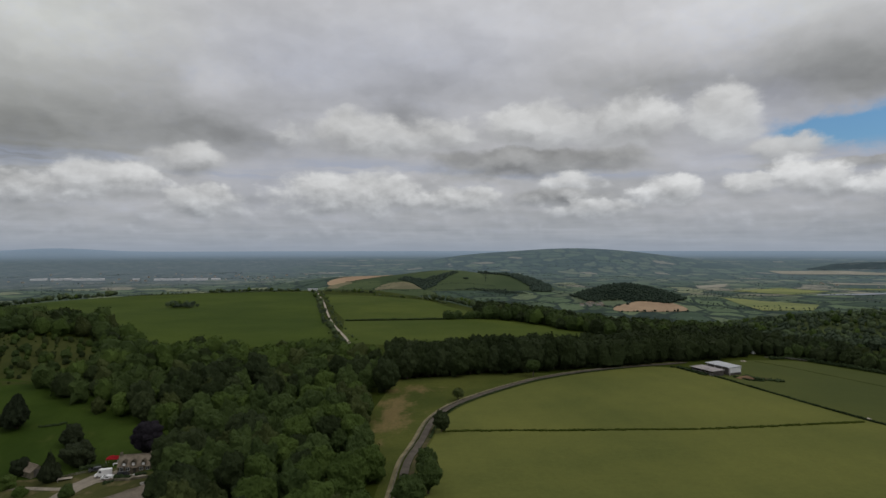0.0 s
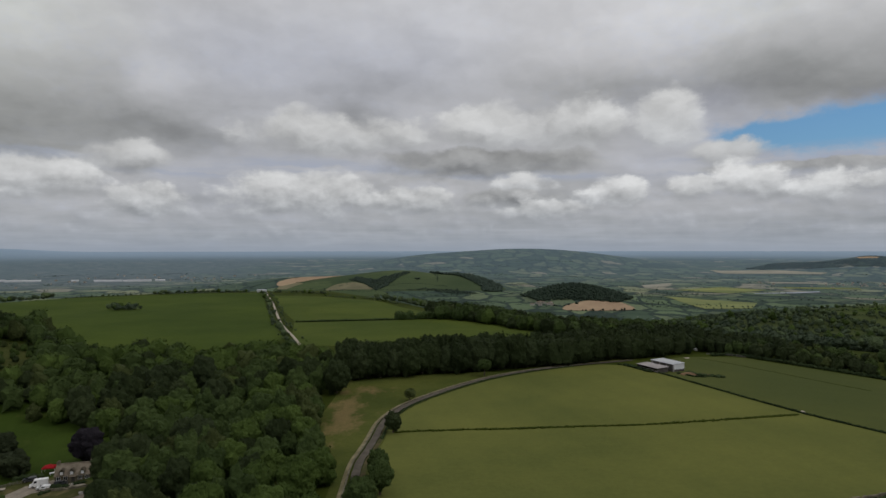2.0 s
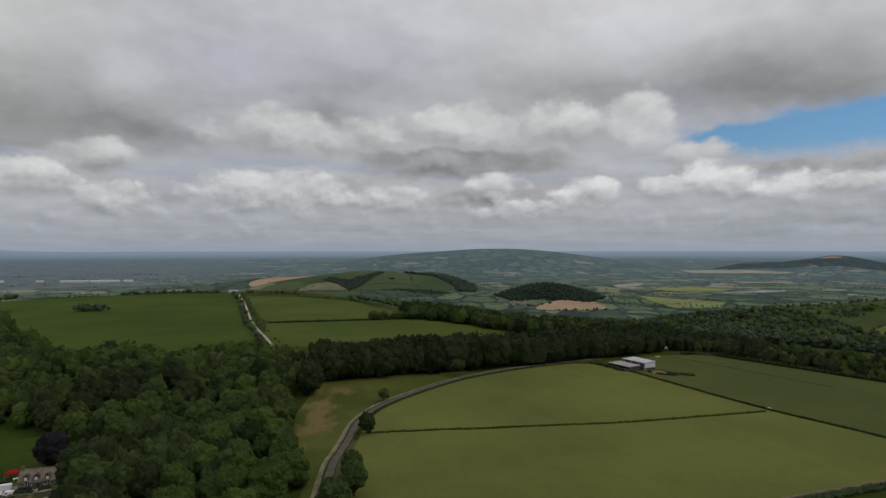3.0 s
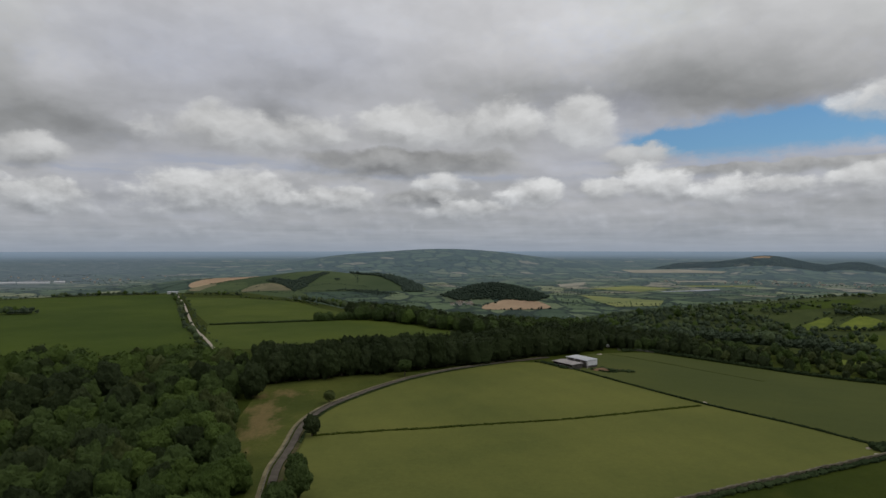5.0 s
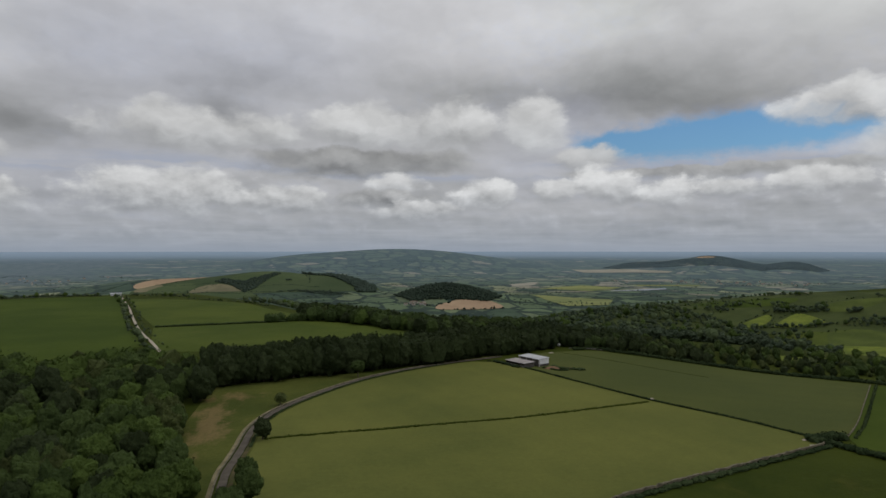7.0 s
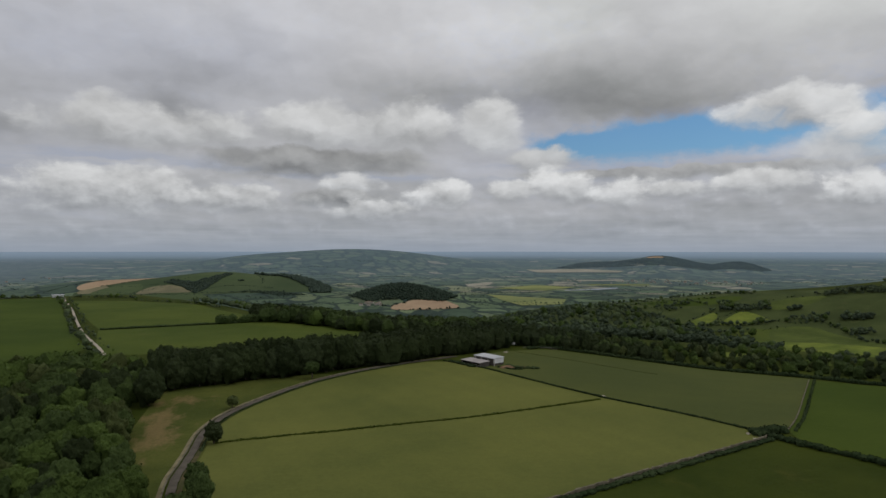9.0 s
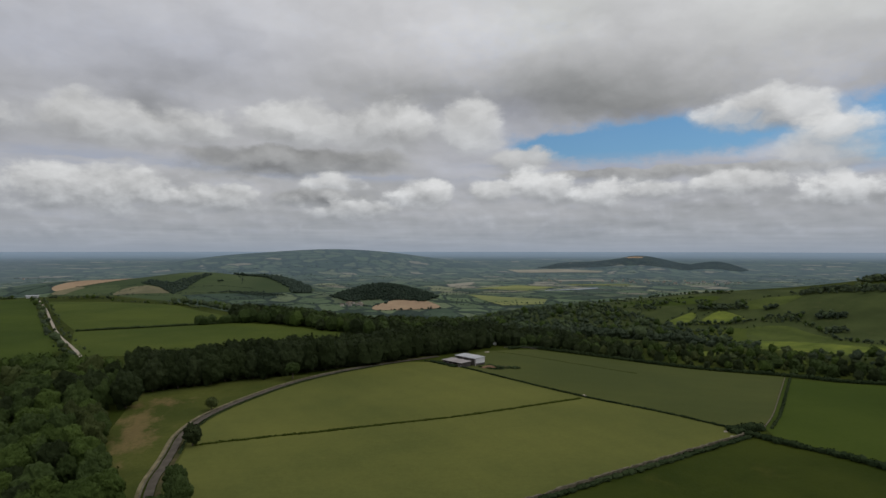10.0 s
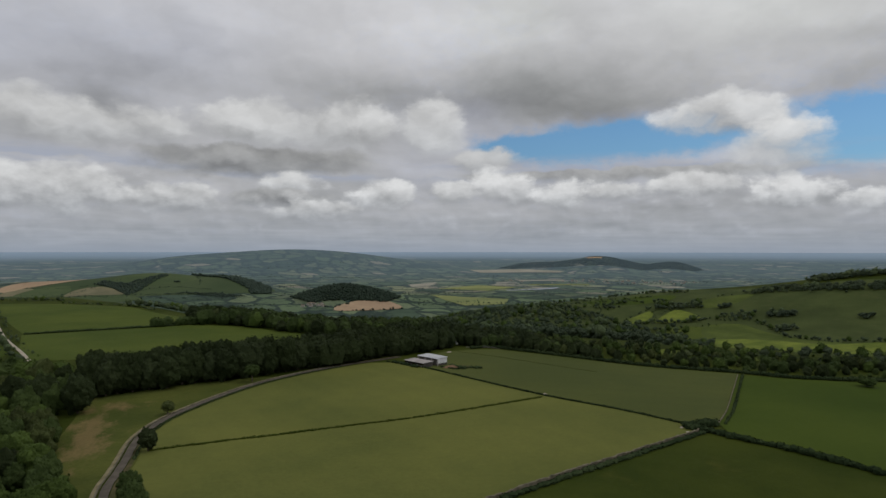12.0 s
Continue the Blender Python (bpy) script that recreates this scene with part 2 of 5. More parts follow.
def patchwork(n, w, near_size, far_size):
    """The backdrop of the vale: hedged fields, copses and scattered farms, bluer towards the horizon by haze painted
    into the colour.
    """
    flatland = n.vec("MULTIPLY", w, (1.0, 1.0, 0.0))
    run = n.vec("LENGTH", flatland)
    axes = n.add("ShaderNodeSeparateXYZ")
    n.put(axes.inputs[0], flatland)
    across = n.math("MULTIPLY", n.math("ARCTAN2", axes.outputs[0], axes.outputs[1]), 1900.0)
    swing = n.vec("SUBTRACT", n.noise(w, 0.0022, 3.0, 0.55, True), (0.5, 0.5, 0.5))
    flat = n.vec("ADD", n.join(n.math("MULTIPLY_ADD", run, 0.2, across), n.math("MULTIPLY", run, 0.6)), n.vec("MULTIPLY", swing, (150.0, 60.0, 0.0)))

    def fields(size, line):
        cells = []
        for feature in ("F1", "F2"):
            cell = n.add("ShaderNodeTexVoronoi")
            cell.voronoi_dimensions, cell.distance, cell.feature = "2D", "CHEBYCHEV", feature
            cell.inputs["Scale"].default_value = 1.0 / size
            n.put(cell.inputs["Vector"], flat)
            cells.append(cell)
        rnd = n.add("ShaderNodeSeparateColor")
        n.put(rnd.inputs[0], cells[0].outputs["Color"])
        c = n.mix(rnd.outputs[0], (0.036, 0.06, 0.036), (0.12, 0.165, 0.08))
        c = n.mix(n.math("MULTIPLY", n.step(rnd.outputs[1], 0.7, 0.72), n.math("MULTIPLY", n.step(run, 1750.0, 2150.0, 0.25, 1.0), n.step(run, 2900.0, 3400.0, 1.0, 0.35))), c, (0.23, 0.245, 0.13))
        c = n.mix(n.math("MULTIPLY", n.step(rnd.outputs[2], 0.91, 0.92), n.step(run, 1750.0, 2150.0)), c, (0.3, 0.27, 0.19))
        c = n.vec("SCALE", c, scale=n.math("MULTIPLY_ADD", n.noise(w, 0.012, 4.0, 0.65), 0.8, 0.6))
        between = n.math("SUBTRACT", cells[1].outputs["Distance"], cells[0].outputs["Distance"])
        ragged = n.math("MULTIPLY_ADD", n.noise(flat, 0.07, 3.0, 0.65), line * 2.6, n.math("SUBTRACT", between, line * 1.3))
        return n.mix(n.step(ragged, line * 0.5, line * 1.1, 0.95, 0.0), c, (0.02, 0.034, 0.024))

    c = n.mix(n.step(run, 2500.0, 2900.0), fields(near_size, 0.15), fields(far_size, 0.2))
    long_way = n.vec("MULTIPLY", flat, (0.3, 1.0, 1.0))
    wood = n.step(n.noise(long_way, 0.016, 5.0, 0.62), 0.57, 0.6)
    speck = n.step(n.noise(n.vec("MULTIPLY", flat, (0.45, 1.0, 1.0)), 0.06, 4.0, 0.7), 0.57, 0.63)
    trees = n.math("MAXIMUM", wood, n.math("MULTIPLY", speck, 0.9))
    c = n.mix(n.math("MULTIPLY", trees, 0.92), c, (0.02, 0.034, 0.024))
    farm = n.math("MULTIPLY", n.step(n.noise(n.vec("MULTIPLY", flat, (0.5, 1.0, 1.0)), 0.16, 2.0, 0.5), 0.71, 0.75), n.step(n.noise(flat, 0.006, 2.0, 0.5), 0.48, 0.6))
    c = n.mix(n.math("MULTIPLY", farm, 0.9), c, (0.45, 0.43, 0.4))
    town = n.math("MULTIPLY", n.step(n.math("MULTIPLY_ADD", n.noise(flat, 0.004, 3.0, 0.55), 900.0, axes.outputs[0]), -150.0, -500.0), n.step(run, 2300.0, 2800.0))
    roofs = n.mix(n.step(n.noise(n.vec("MULTIPLY", flat, (0.4, 1.0, 1.0)), 0.09, 4.0, 0.65), 0.4, 0.66), (0.03, 0.045, 0.045), (0.24, 0.25, 0.25))
    c = n.mix(n.math("MULTIPLY", town, 0.7), c, roofs)
    # Haze by distance from the middle, mixed straight into the land colour.
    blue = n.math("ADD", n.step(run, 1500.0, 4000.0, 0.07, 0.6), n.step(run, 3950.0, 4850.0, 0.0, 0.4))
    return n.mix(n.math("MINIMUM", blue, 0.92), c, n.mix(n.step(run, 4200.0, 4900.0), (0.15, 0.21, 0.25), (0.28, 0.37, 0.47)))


def dry_verge(n, w):
    """Rough grass, withered brown in a broad patch along the wood."""
    c = n.mix(n.step(n.noise(w, 0.03, 5.0, 0.6), 0.3, 0.7), (0.052, 0.066, 0.015), (0.084, 0.094, 0.022))
    off = n.vec("MULTIPLY_ADD", w, (1 / 9, 1 / 40, 0), (20 / 9, -262 / 40, 0))
    band = n.vec("MULTIPLY_ADD", w, (1 / 16, 1 / 9, 0), (8 / 16, -304 / 9, 0))
    near = n.math("ADD", n.math("POWER", 0.3679, n.vec("DOT_PRODUCT", off, off)), n.math("MULTIPLY", n.math("POWER", 0.3679, n.vec("DOT_PRODUCT", band, band)), 0.6))
    withered = n.math("MULTIPLY_ADD", near, 0.36, n.noise(n.vec("MULTIPLY", w, (1.0, 0.45, 1.0)), 0.14, 7.0, 0.7))
    c = n.mix(n.math("MULTIPLY", n.step(withered, 0.62, 0.86), 0.85), c, (0.17, 0.125, 0.055))
    return n.vec("SCALE", c, scale=n.math("MULTIPLY_ADD", n.noise(w, 0.6, 6.0, 0.7), 0.6, 0.7))


MAT = {
    "rough_grass": surface("rough_grass", sward((0.027, 0.040, 0.006), (0.045, 0.058, 0.009), (0.076, 0.074, 0.016), 0.15), bump=(0.9, 0.25)),
    "crop": surface("crop", sward((0.090, 0.103, 0.028), (0.132, 0.139, 0.036), (0.149, 0.139, 0.044), 0.06, 0.012, 12.0, 0.2), bump=(1.1, 0.1)),
    "crop_far": surface("crop_far", sward((0.061, 0.075, 0.023), (0.079, 0.091, 0.026), (0.101, 0.101, 0.034), 0.05, 0.012, 12.0, 0.9), bump=(1.1, 0.1)),
    "meadow": surface("meadow", sward((0.035, 0.057, 0.008), (0.055, 0.079, 0.012), (0.078, 0.083, 0.024), 0.05, 0.01), bump=(1.0, 0.12)),
    "pasture": surface("pasture", sward((0.037, 0.060, 0.010), (0.060, 0.086, 0.014), (0.078, 0.085, 0.026), 0.1, 0.008), bump=(0.8, 0.2)),
    "ley": surface("ley", sward((0.050, 0.073, 0.014), (0.077, 0.1, 0.019), (0.1, 0.1, 0.03), 0.08, 0.01), bump=(0.8, 0.2)),
    "verge": surface("verge", dry_verge, bump=(0.9, 0.3)),
    "paddock": surface("paddock", sward((0.026, 0.046, 0.007), (0.042, 0.067, 0.011), (0.07, 0.08, 0.02), 0.2, 0.03), bump=(0.9, 0.25)),
    "yard_grass": surface("yard_grass", sward((0.047, 0.054, 0.017), (0.075, 0.076, 0.026), (0.15, 0.12, 0.065), 0.35, 0.06), bump=(0.9, 0.25)),
    "scrubland": surface("scrubland", sward((0.036, 0.046, 0.012), (0.056, 0.064, 0.017), (0.075, 0.068, 0.026), 0.25, 0.03), bump=(0.9, 0.4)),
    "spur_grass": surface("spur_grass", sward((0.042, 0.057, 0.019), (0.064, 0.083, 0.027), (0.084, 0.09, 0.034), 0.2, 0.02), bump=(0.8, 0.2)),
    # Vale grass brightened in colour for patches of sun, paled for haze.
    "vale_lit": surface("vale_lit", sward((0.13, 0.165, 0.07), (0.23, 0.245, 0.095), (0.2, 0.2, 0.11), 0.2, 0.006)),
    # Straw colour paled and greyed, which paints haze into the far fields.
    "far_straw_hazed": surface("far_straw_hazed", mottled((0.26, 0.255, 0.21), (0.35, 0.335, 0.275), 0.008, 14.0)),
    # Hill grass cooled towards blue, as haze painted into its colour.
    "hill_grass_hazed": surface("hill_grass_hazed", sward((0.045, 0.068, 0.032), (0.066, 0.09, 0.042), (0.1, 0.112, 0.06), 0.1, 0.004)),
    # Grass copies brightened and dappled, painting patches of sun into the colour.
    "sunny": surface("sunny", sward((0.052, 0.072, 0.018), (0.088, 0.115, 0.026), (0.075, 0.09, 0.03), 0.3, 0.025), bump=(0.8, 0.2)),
    "sun_patch_grass": surface("sun_patch_grass", sward((0.075, 0.105, 0.02), (0.165, 0.20, 0.036), (0.1, 0.115, 0.03), 0.35, 0.03), bump=(0.8, 0.2)),
    # A lighter hill grass, with the same haze in its colour.
    "hill_ley_hazed": surface("hill_ley_hazed", sward((0.056, 0.082, 0.037), (0.08, 0.106, 0.047), (0.1, 0.112, 0.055), 0.15, 0.006)),
    "stubble": surface("stubble", mottled((0.3, 0.215, 0.14), (0.38, 0.28, 0.18), 0.008, 14.0)),
    "pale_stubble": surface("pale_stubble", mottled((0.13, 0.125, 0.075), (0.21, 0.19, 0.115), 0.012, 9.0)),
    "asphalt": surface("asphalt", mottled((0.078, 0.069, 0.056), (0.118, 0.103, 0.083), 0.3, 9.0), 0.85, (3.0, 0.03)),
    "track": surface("track", mottled((0.3, 0.26, 0.21), (0.43, 0.385, 0.32), 0.3, 8.0), 0.95, (2.0, 0.06)),
    "gravel": surface("gravel", mottled((0.2, 0.175, 0.14), (0.31, 0.27, 0.215), 0.25, 8.0), 0.95, (2.0, 0.06)),
    "pale_bank": surface("pale_bank", mottled((0.13, 0.115, 0.065), (0.25, 0.215, 0.13), 0.25, 6.0), 0.95, (1.2, 0.2)),
    "bank": surface("bank", mottled((0.05, 0.055, 0.022), (0.1, 0.08, 0.042), 0.2, 6.0), 0.95, (1.2, 0.2)),
    "stone": surface("stone", mottled((0.1, 0.09, 0.062), (0.2, 0.18, 0.13), 0.5, 5.0), 0.92, (2.5, 0.08)),
    "stone_pale": surface("stone_pale", mottled((0.3, 0.28, 0.25), (0.44, 0.42, 0.38), 0.05, 5.0)),
    # Wood of the farthest hill, its haze put into the base colour.
    "far_wood_hazed": surface("far_wood_hazed", mottled((0.105, 0.148, 0.162), (0.13, 0.177, 0.188), 0.01, 5.0)),
    "plastic": surface("plastic", mottled((0.2, 0.23, 0.27), (0.28, 0.31, 0.34), 0.05, 5.0), 0.4),
    "fence_wood": surface("fence_wood", mottled((0.12, 0.11, 0.1), (0.2, 0.19, 0.17), 0.6, 5.0)),
    "hedge": surface("hedge", foliage((0.018, 0.030, 0.013), (0.055, 0.075, 0.031))),
    "leaf_a": surface("leaf_a", foliage((0.034, 0.055, 0.014), (0.082, 0.122, 0.029)), 0.75, (0.9, 0.9)),
    "leaf_b": surface("leaf_b", foliage((0.029, 0.046, 0.015), (0.066, 0.096, 0.029)), 0.75, (0.9, 0.9)),
    "leaf_olive": surface("leaf_olive", foliage((0.032, 0.042, 0.015), (0.072, 0.090, 0.030)), 0.75, (0.9, 0.9)),
    # Leaf colours paled and blued: distance haze painted into combe and skyline trees.
    "leaf_combe_hazed": surface("leaf_combe_hazed", foliage((0.066, 0.093, 0.046), (0.115, 0.15, 0.068)), 0.75, (0.9, 0.9)),
    "leaf_dusky_hazed": surface("leaf_dusky_hazed", foliage((0.048, 0.068, 0.043), (0.086, 0.112, 0.062)), 0.75, (0.9, 0.9)),
    "leaf_copper": surface("leaf_copper", foliage((0.014, 0.013, 0.017), (0.032, 0.028, 0.033)), 0.75, (0.9, 0.9)),
    "leaf_dark": surface("leaf_dark", foliage((0.013, 0.019, 0.011), (0.034, 0.043, 0.021)), 0.75, (0.9, 0.9)),
    # Darker copies of the leaf colour, with shade painted in, mainly for belts.
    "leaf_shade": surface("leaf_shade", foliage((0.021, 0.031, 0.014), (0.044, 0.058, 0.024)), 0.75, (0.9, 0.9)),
    "leaf_deep_shaded": surface("leaf_deep_shaded", foliage((0.017, 0.025, 0.010), (0.036, 0.050, 0.019)), 0.75, (0.9, 0.9)),
    "leaf_pale": surface("leaf_pale", foliage((0.064, 0.085, 0.039), (0.146, 0.180, 0.078)), 0.75, (0.9, 0.9)),
    # Far and middle woods, bluer than near leaves: haze painted in.
    "wood_far_hazed": surface("wood_far_hazed", foliage((0.040, 0.058, 0.045), (0.050, 0.071, 0.052)), 0.8),
    "wood_mid_hazed": surface("wood_mid_hazed", foliage((0.026, 0.039, 0.028), (0.036, 0.053, 0.036)), 0.8),
    "bark": surface("bark", mottled((0.06, 0.05, 0.035), (0.12, 0.1, 0.08), 0.8, 5.0), 0.95),
    "roof_sheet": surface("roof_sheet", mottled((0.32, 0.295, 0.285), (0.43, 0.4, 0.39), 0.15, 9.0), 0.6),
    "roof_white": surface("roof_white", mottled((0.42, 0.43, 0.45), (0.54, 0.55, 0.56), 0.15, 9.0), 0.5),
    "cladding": surface("cladding", mottled((0.6, 0.61, 0.63), (0.7, 0.71, 0.72), 0.2, 9.0), 0.55),
    "dark_boards": surface("dark_boards", mottled((0.06, 0.055, 0.05), (0.12, 0.11, 0.1), 0.4, 5.0), 0.9),
    "stone_tile": surface("stone_tile", mottled((0.13, 0.108, 0.082), (0.225, 0.19, 0.145), 0.6, 5.0), 0.9, (2.5, 0.05)),
    "slate": surface("slate", mottled((0.135, 0.115, 0.09), (0.2, 0.172, 0.135), 0.4, 5.0), 0.8, (2.5, 0.03)),
    "white_paint": surface("white_paint", mottled((0.72, 0.72, 0.72), (0.84, 0.84, 0.84), 0.8, 4.0), 0.4),
    "dark_paint": surface("dark_paint", mottled((0.03, 0.032, 0.036), (0.05, 0.052, 0.058), 0.8, 4.0), 0.3, gloss=0.4),
    "red_cloth": surface("red_cloth", mottled((0.42, 0.02, 0.03), (0.58, 0.04, 0.05), 0.8, 4.0), 0.8),
    "glass_dark": surface("glass_dark", mottled((0.02, 0.022, 0.025), (0.035, 0.04, 0.045), 1.0), 0.1, gloss=0.5),
    "tyre": surface("tyre", mottled((0.015, 0.015, 0.015), (0.03, 0.03, 0.03), 3.0), 0.9),
    "earth": surface("earth", mottled((0.14, 0.09, 0.055), (0.26, 0.17, 0.1), 0.3, 5.0), 0.95, (1.5, 0.2)),
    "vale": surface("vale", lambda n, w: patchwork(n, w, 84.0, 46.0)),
}


# ---- the lie of the land ----


def smooth(a, b, x):
    u = np.clip((x - a) / (b - a), 0.0, 1.0)
    return u * u * (3 - 2 * u)


# bearing (degrees clockwise from +y) and the distance at which the upland breaks off
EDGE_B = (-180, -90, -60, -35, -25, -10, -6, 0, 3.3, 8, 12, 16, 20, 25, 35, 45, 56, 66, 90, 130, 180)
EDGE_D = (700, 760, 760, 820, 960, 980, 960, 760, 640, 560, 510, 480, 465, 450, 445, 430, 410, 410, 560, 700, 700)


def bump(b, d, b0, d0, wb, wd, h):
    """A smooth hill at bearing b0 and distance d0: wb and wd are its half widths in degrees and metres."""
    return h * np.exp(-(((b - b0) / wb) ** 2 + ((d - d0) / wd) ** 2))


def height(x, y):
    """The height of the ground."""
    x, y = np.asarray(x, float), np.asarray(y, float)
    d = np.hypot(x, y)
    b = np.degrees(np.arctan2(x, y))
    edge = np.interp(b, EDGE_B, EDGE_D)
    # upland fields, rising a little to the far crest
    up = 1.5 * smooth(350, 900, d) * smooth(12, -8, b) + 0.5 * np.sin(x / 61.0) * np.sin(y / 47.0 + 1.0)
    # the dry valley with the farm
    up = up - 24.0 * np.exp(-(((b + 38) / 21.0) ** 2 + ((d - 270) / 130.0) ** 2))
    up = up + 8.0 * np.exp(-(((b + 36) / 9.0) ** 2 + ((d - 590) / 110.0) ** 2))
    # the vale, which climbs slowly to the horizon
    dip = np.radians(4.15 - 3.95 * np.clip((d - 1700) / 3250, 0, 1.05) ** 0.93)
    vale = EYE - d * np.tan(dip)
    vale = np.where(d < 1700, EYE - 1700 * math.tan(math.radians(4.15)) - 0.012 * (1700 - d), vale)
    low = vale
    fall = smooth(0, 1, (d - edge) / np.where(b < 3, 560, 520))
    z = up * (1 - fall) + low * fall
    # the combe and the spur on its far side
    right = smooth(24, 34, b) * smooth(120, 90, b)
    z = z + right * (bump(b, d, 48, 1080, 18, 260, 66) + bump(b, d, 62, 1150, 9, 330, 62) - bump(b, d, 44, 660, 22, 110, 6))
    z = z + bump(b, d, 27.5, 930, 6.0, 190, 31)
    # hills that stand in the vale
    z = z + bump(b, d, 0.5, 2080, 6.0, 260, 60) + bump(b, d, -9.5, 2150, 5.5, 260, 36) + bump(b, d, 6.8, 2050, 2.6, 200, 24)
    z = z + bump(b, d, 15.8, 1620, 3.8, 130, 34)
    z = z + bump(b, d, 9.5, 3700, 8.0, 400, 92) + bump(b, d, 17.5, 3750, 6.5, 350, 44) + bump(b, d, 1.5, 3700, 4.5, 330, 30)
    z = z + bump(b, d, 38.4, 3650, 2.8, 330, 34) + bump(b, d, 36.6, 3650, 6.0, 300, 40) + bump(b, d, 44.2, 3700, 1.7, 240, 32) + bump(b, d, 32.0, 3600, 2.2, 260, 14)
    z = z + bump(b, d, -31.0, 4830, 3.8, 200, 30)
    return z


def over(b, d):
    """The place on the ground at a bearing and a distance."""
    x, y = d * math.sin(math.radians(b)), d * math.cos(math.radians(b))
    return x, y, float(height(x, y))


# ---- mesh helpers ----
def mesh_of(name, verts, faces, mats, index=None, flat=True):
    """A mesh from an array of places and arrays of triangles or quads."""
    me = bpy.data.meshes.new(name)
    verts = np.asarray(verts, np.float32)
    faces = [np.asarray(f, np.int32) for f in (faces if isinstance(faces, (list, tuple)) else [faces]) if len(f)]
    me.vertices.add(len(verts))
    me.vertices.foreach_set("co", verts.ravel())
    loops = np.concatenate([f.ravel() for f in faces])
    sizes = np.concatenate([np.full(len(f), f.shape[1], np.int32) for f in faces])
    me.loops.add(len(loops))
    me.loops.foreach_set("vertex_index", loops)
    me.polygons.add(len(sizes))
    me.polygons.foreach_set("loop_start", np.concatenate([[0], np.cumsum(sizes)[:-1]]).astype(np.int32))
    for m in mats:
        me.materials.append(MAT[m])
    if index is not None:
        me.polygons.foreach_set("material_index", np.asarray(index, np.int32))
    me.polygons.foreach_set("use_smooth", np.full(len(sizes), not flat))
    me.update(calc_edges=True)
    me.validate()
    return me


def part(name, bm, material, parent, label=""):
    """Links a bmesh as one mesh under a thing or a part."""
    me = bpy.data.meshes.new(name)
    bmesh.ops.recalc_face_normals(bm, faces=bm.faces)
    bm.to_mesh(me)
    bm.free()
    me.materials.append(MAT[material])
    ob = new(name, me)
    ob.parent = parent
    return tagged(ob, label)


def spline(points, step):
    """A smooth line through plan points, cut at even steps."""
    p = np.array(points, float)
    p = np.vstack([2 * p[0] - p[1], p, 2 * p[-1] - p[-2]])
    out = []
    for a, b, c, d in zip(p, p[1:], p[2:], p[3:]):
        for u in np.linspace(0, 1, max(2, int(np.linalg.norm(c - b) / step)), endpoint=False):
            out.append(0.5 * (2 * b + (c - a) * u + (2 * a - 5 * b + 4 * c - d) * u**2 + (3 * b - a - 3 * c + d) * u**3))
    out.append(p[-2])
    return np.array(out)


def sideways(line):
    t = np.gradient(line, axis=0)
    t /= np.linalg.norm(t, axis=1)[:, None]
    return np.stack([t[:, 1], -t[:, 0]], 1)


def inside(points, outline):
    x, y = points[:, 0], points[:, 1]
    hit = np.zeros(len(points), bool)
    for (x0, y0), (x1, y1) in zip(outline, outline[1:] + outline[:1]):
        if y0 != y1:
            hit ^= ((y0 > y) != (y1 > y)) & (x < (x1 - x0) * (y - y0) / (y1 - y0) + x0)
    return hit


def rounded(outline):
    """The same outline with its corners worn round."""
    o = list(outline)
    line = spline(o[-2:] + o + o[:2], 12.0)
    a = int(np.argmin(np.hypot(*(line[: len(line) // 2] - o[0]).T)))
    b = len(line) // 2 + int(np.argmin(np.hypot(*(line[len(line) // 2:] - o[0]).T)))
    return [tuple(p) for p in line[a:b]]


def drape(name, outline, material, lift, cell, label, category="field"):
    """A piece of land with its own cover, laid over the ground."""
    from mathutils.geometry import delaunay_2d_cdt
    outline = [tuple(map(float, p)) for p in outline]
    ring = []
    for a, b in zip(outline, outline[1:] + outline[:1]):
        k = max(1, int(math.dist(a, b) / cell))
        ring += [(a[0] + (b[0] - a[0]) * i / k, a[1] + (b[1] - a[1]) * i / k) for i in range(k)]
    o = np.array(ring)
    gx, gy = np.meshgrid(np.arange(o[:, 0].min(), o[:, 0].max(), cell), np.arange(o[:, 1].min(), o[:, 1].max(), cell))
    grid = np.stack([gx.ravel(), gy.ravel()], 1) + 0.37
    grid = grid[inside(grid, ring)]
    points = [Vector(p) for p in ring] + [Vector(p) for p in grid.tolist()]
    v, _, f, *_ = delaunay_2d_cdt(points, [], [list(range(len(ring)))], 1, 1e-4)
    v = np.array([tuple(p) for p in v])
    tri = np.array([t for t in f if len(t) == 3])
    verts = np.column_stack([v, height(v[:, 0], v[:, 1]) + lift])
    a, b, c = verts[tri[:, 0]], verts[tri[:, 1]], verts[tri[:, 2]]
    turned = np.cross(b - a, c - a)[:, 2] < 0
    tri[turned] = tri[turned][:, ::-1]
    return tagged(new(name, mesh_of(name, verts, tri, [material], flat=False)), label, category, kind="structure")


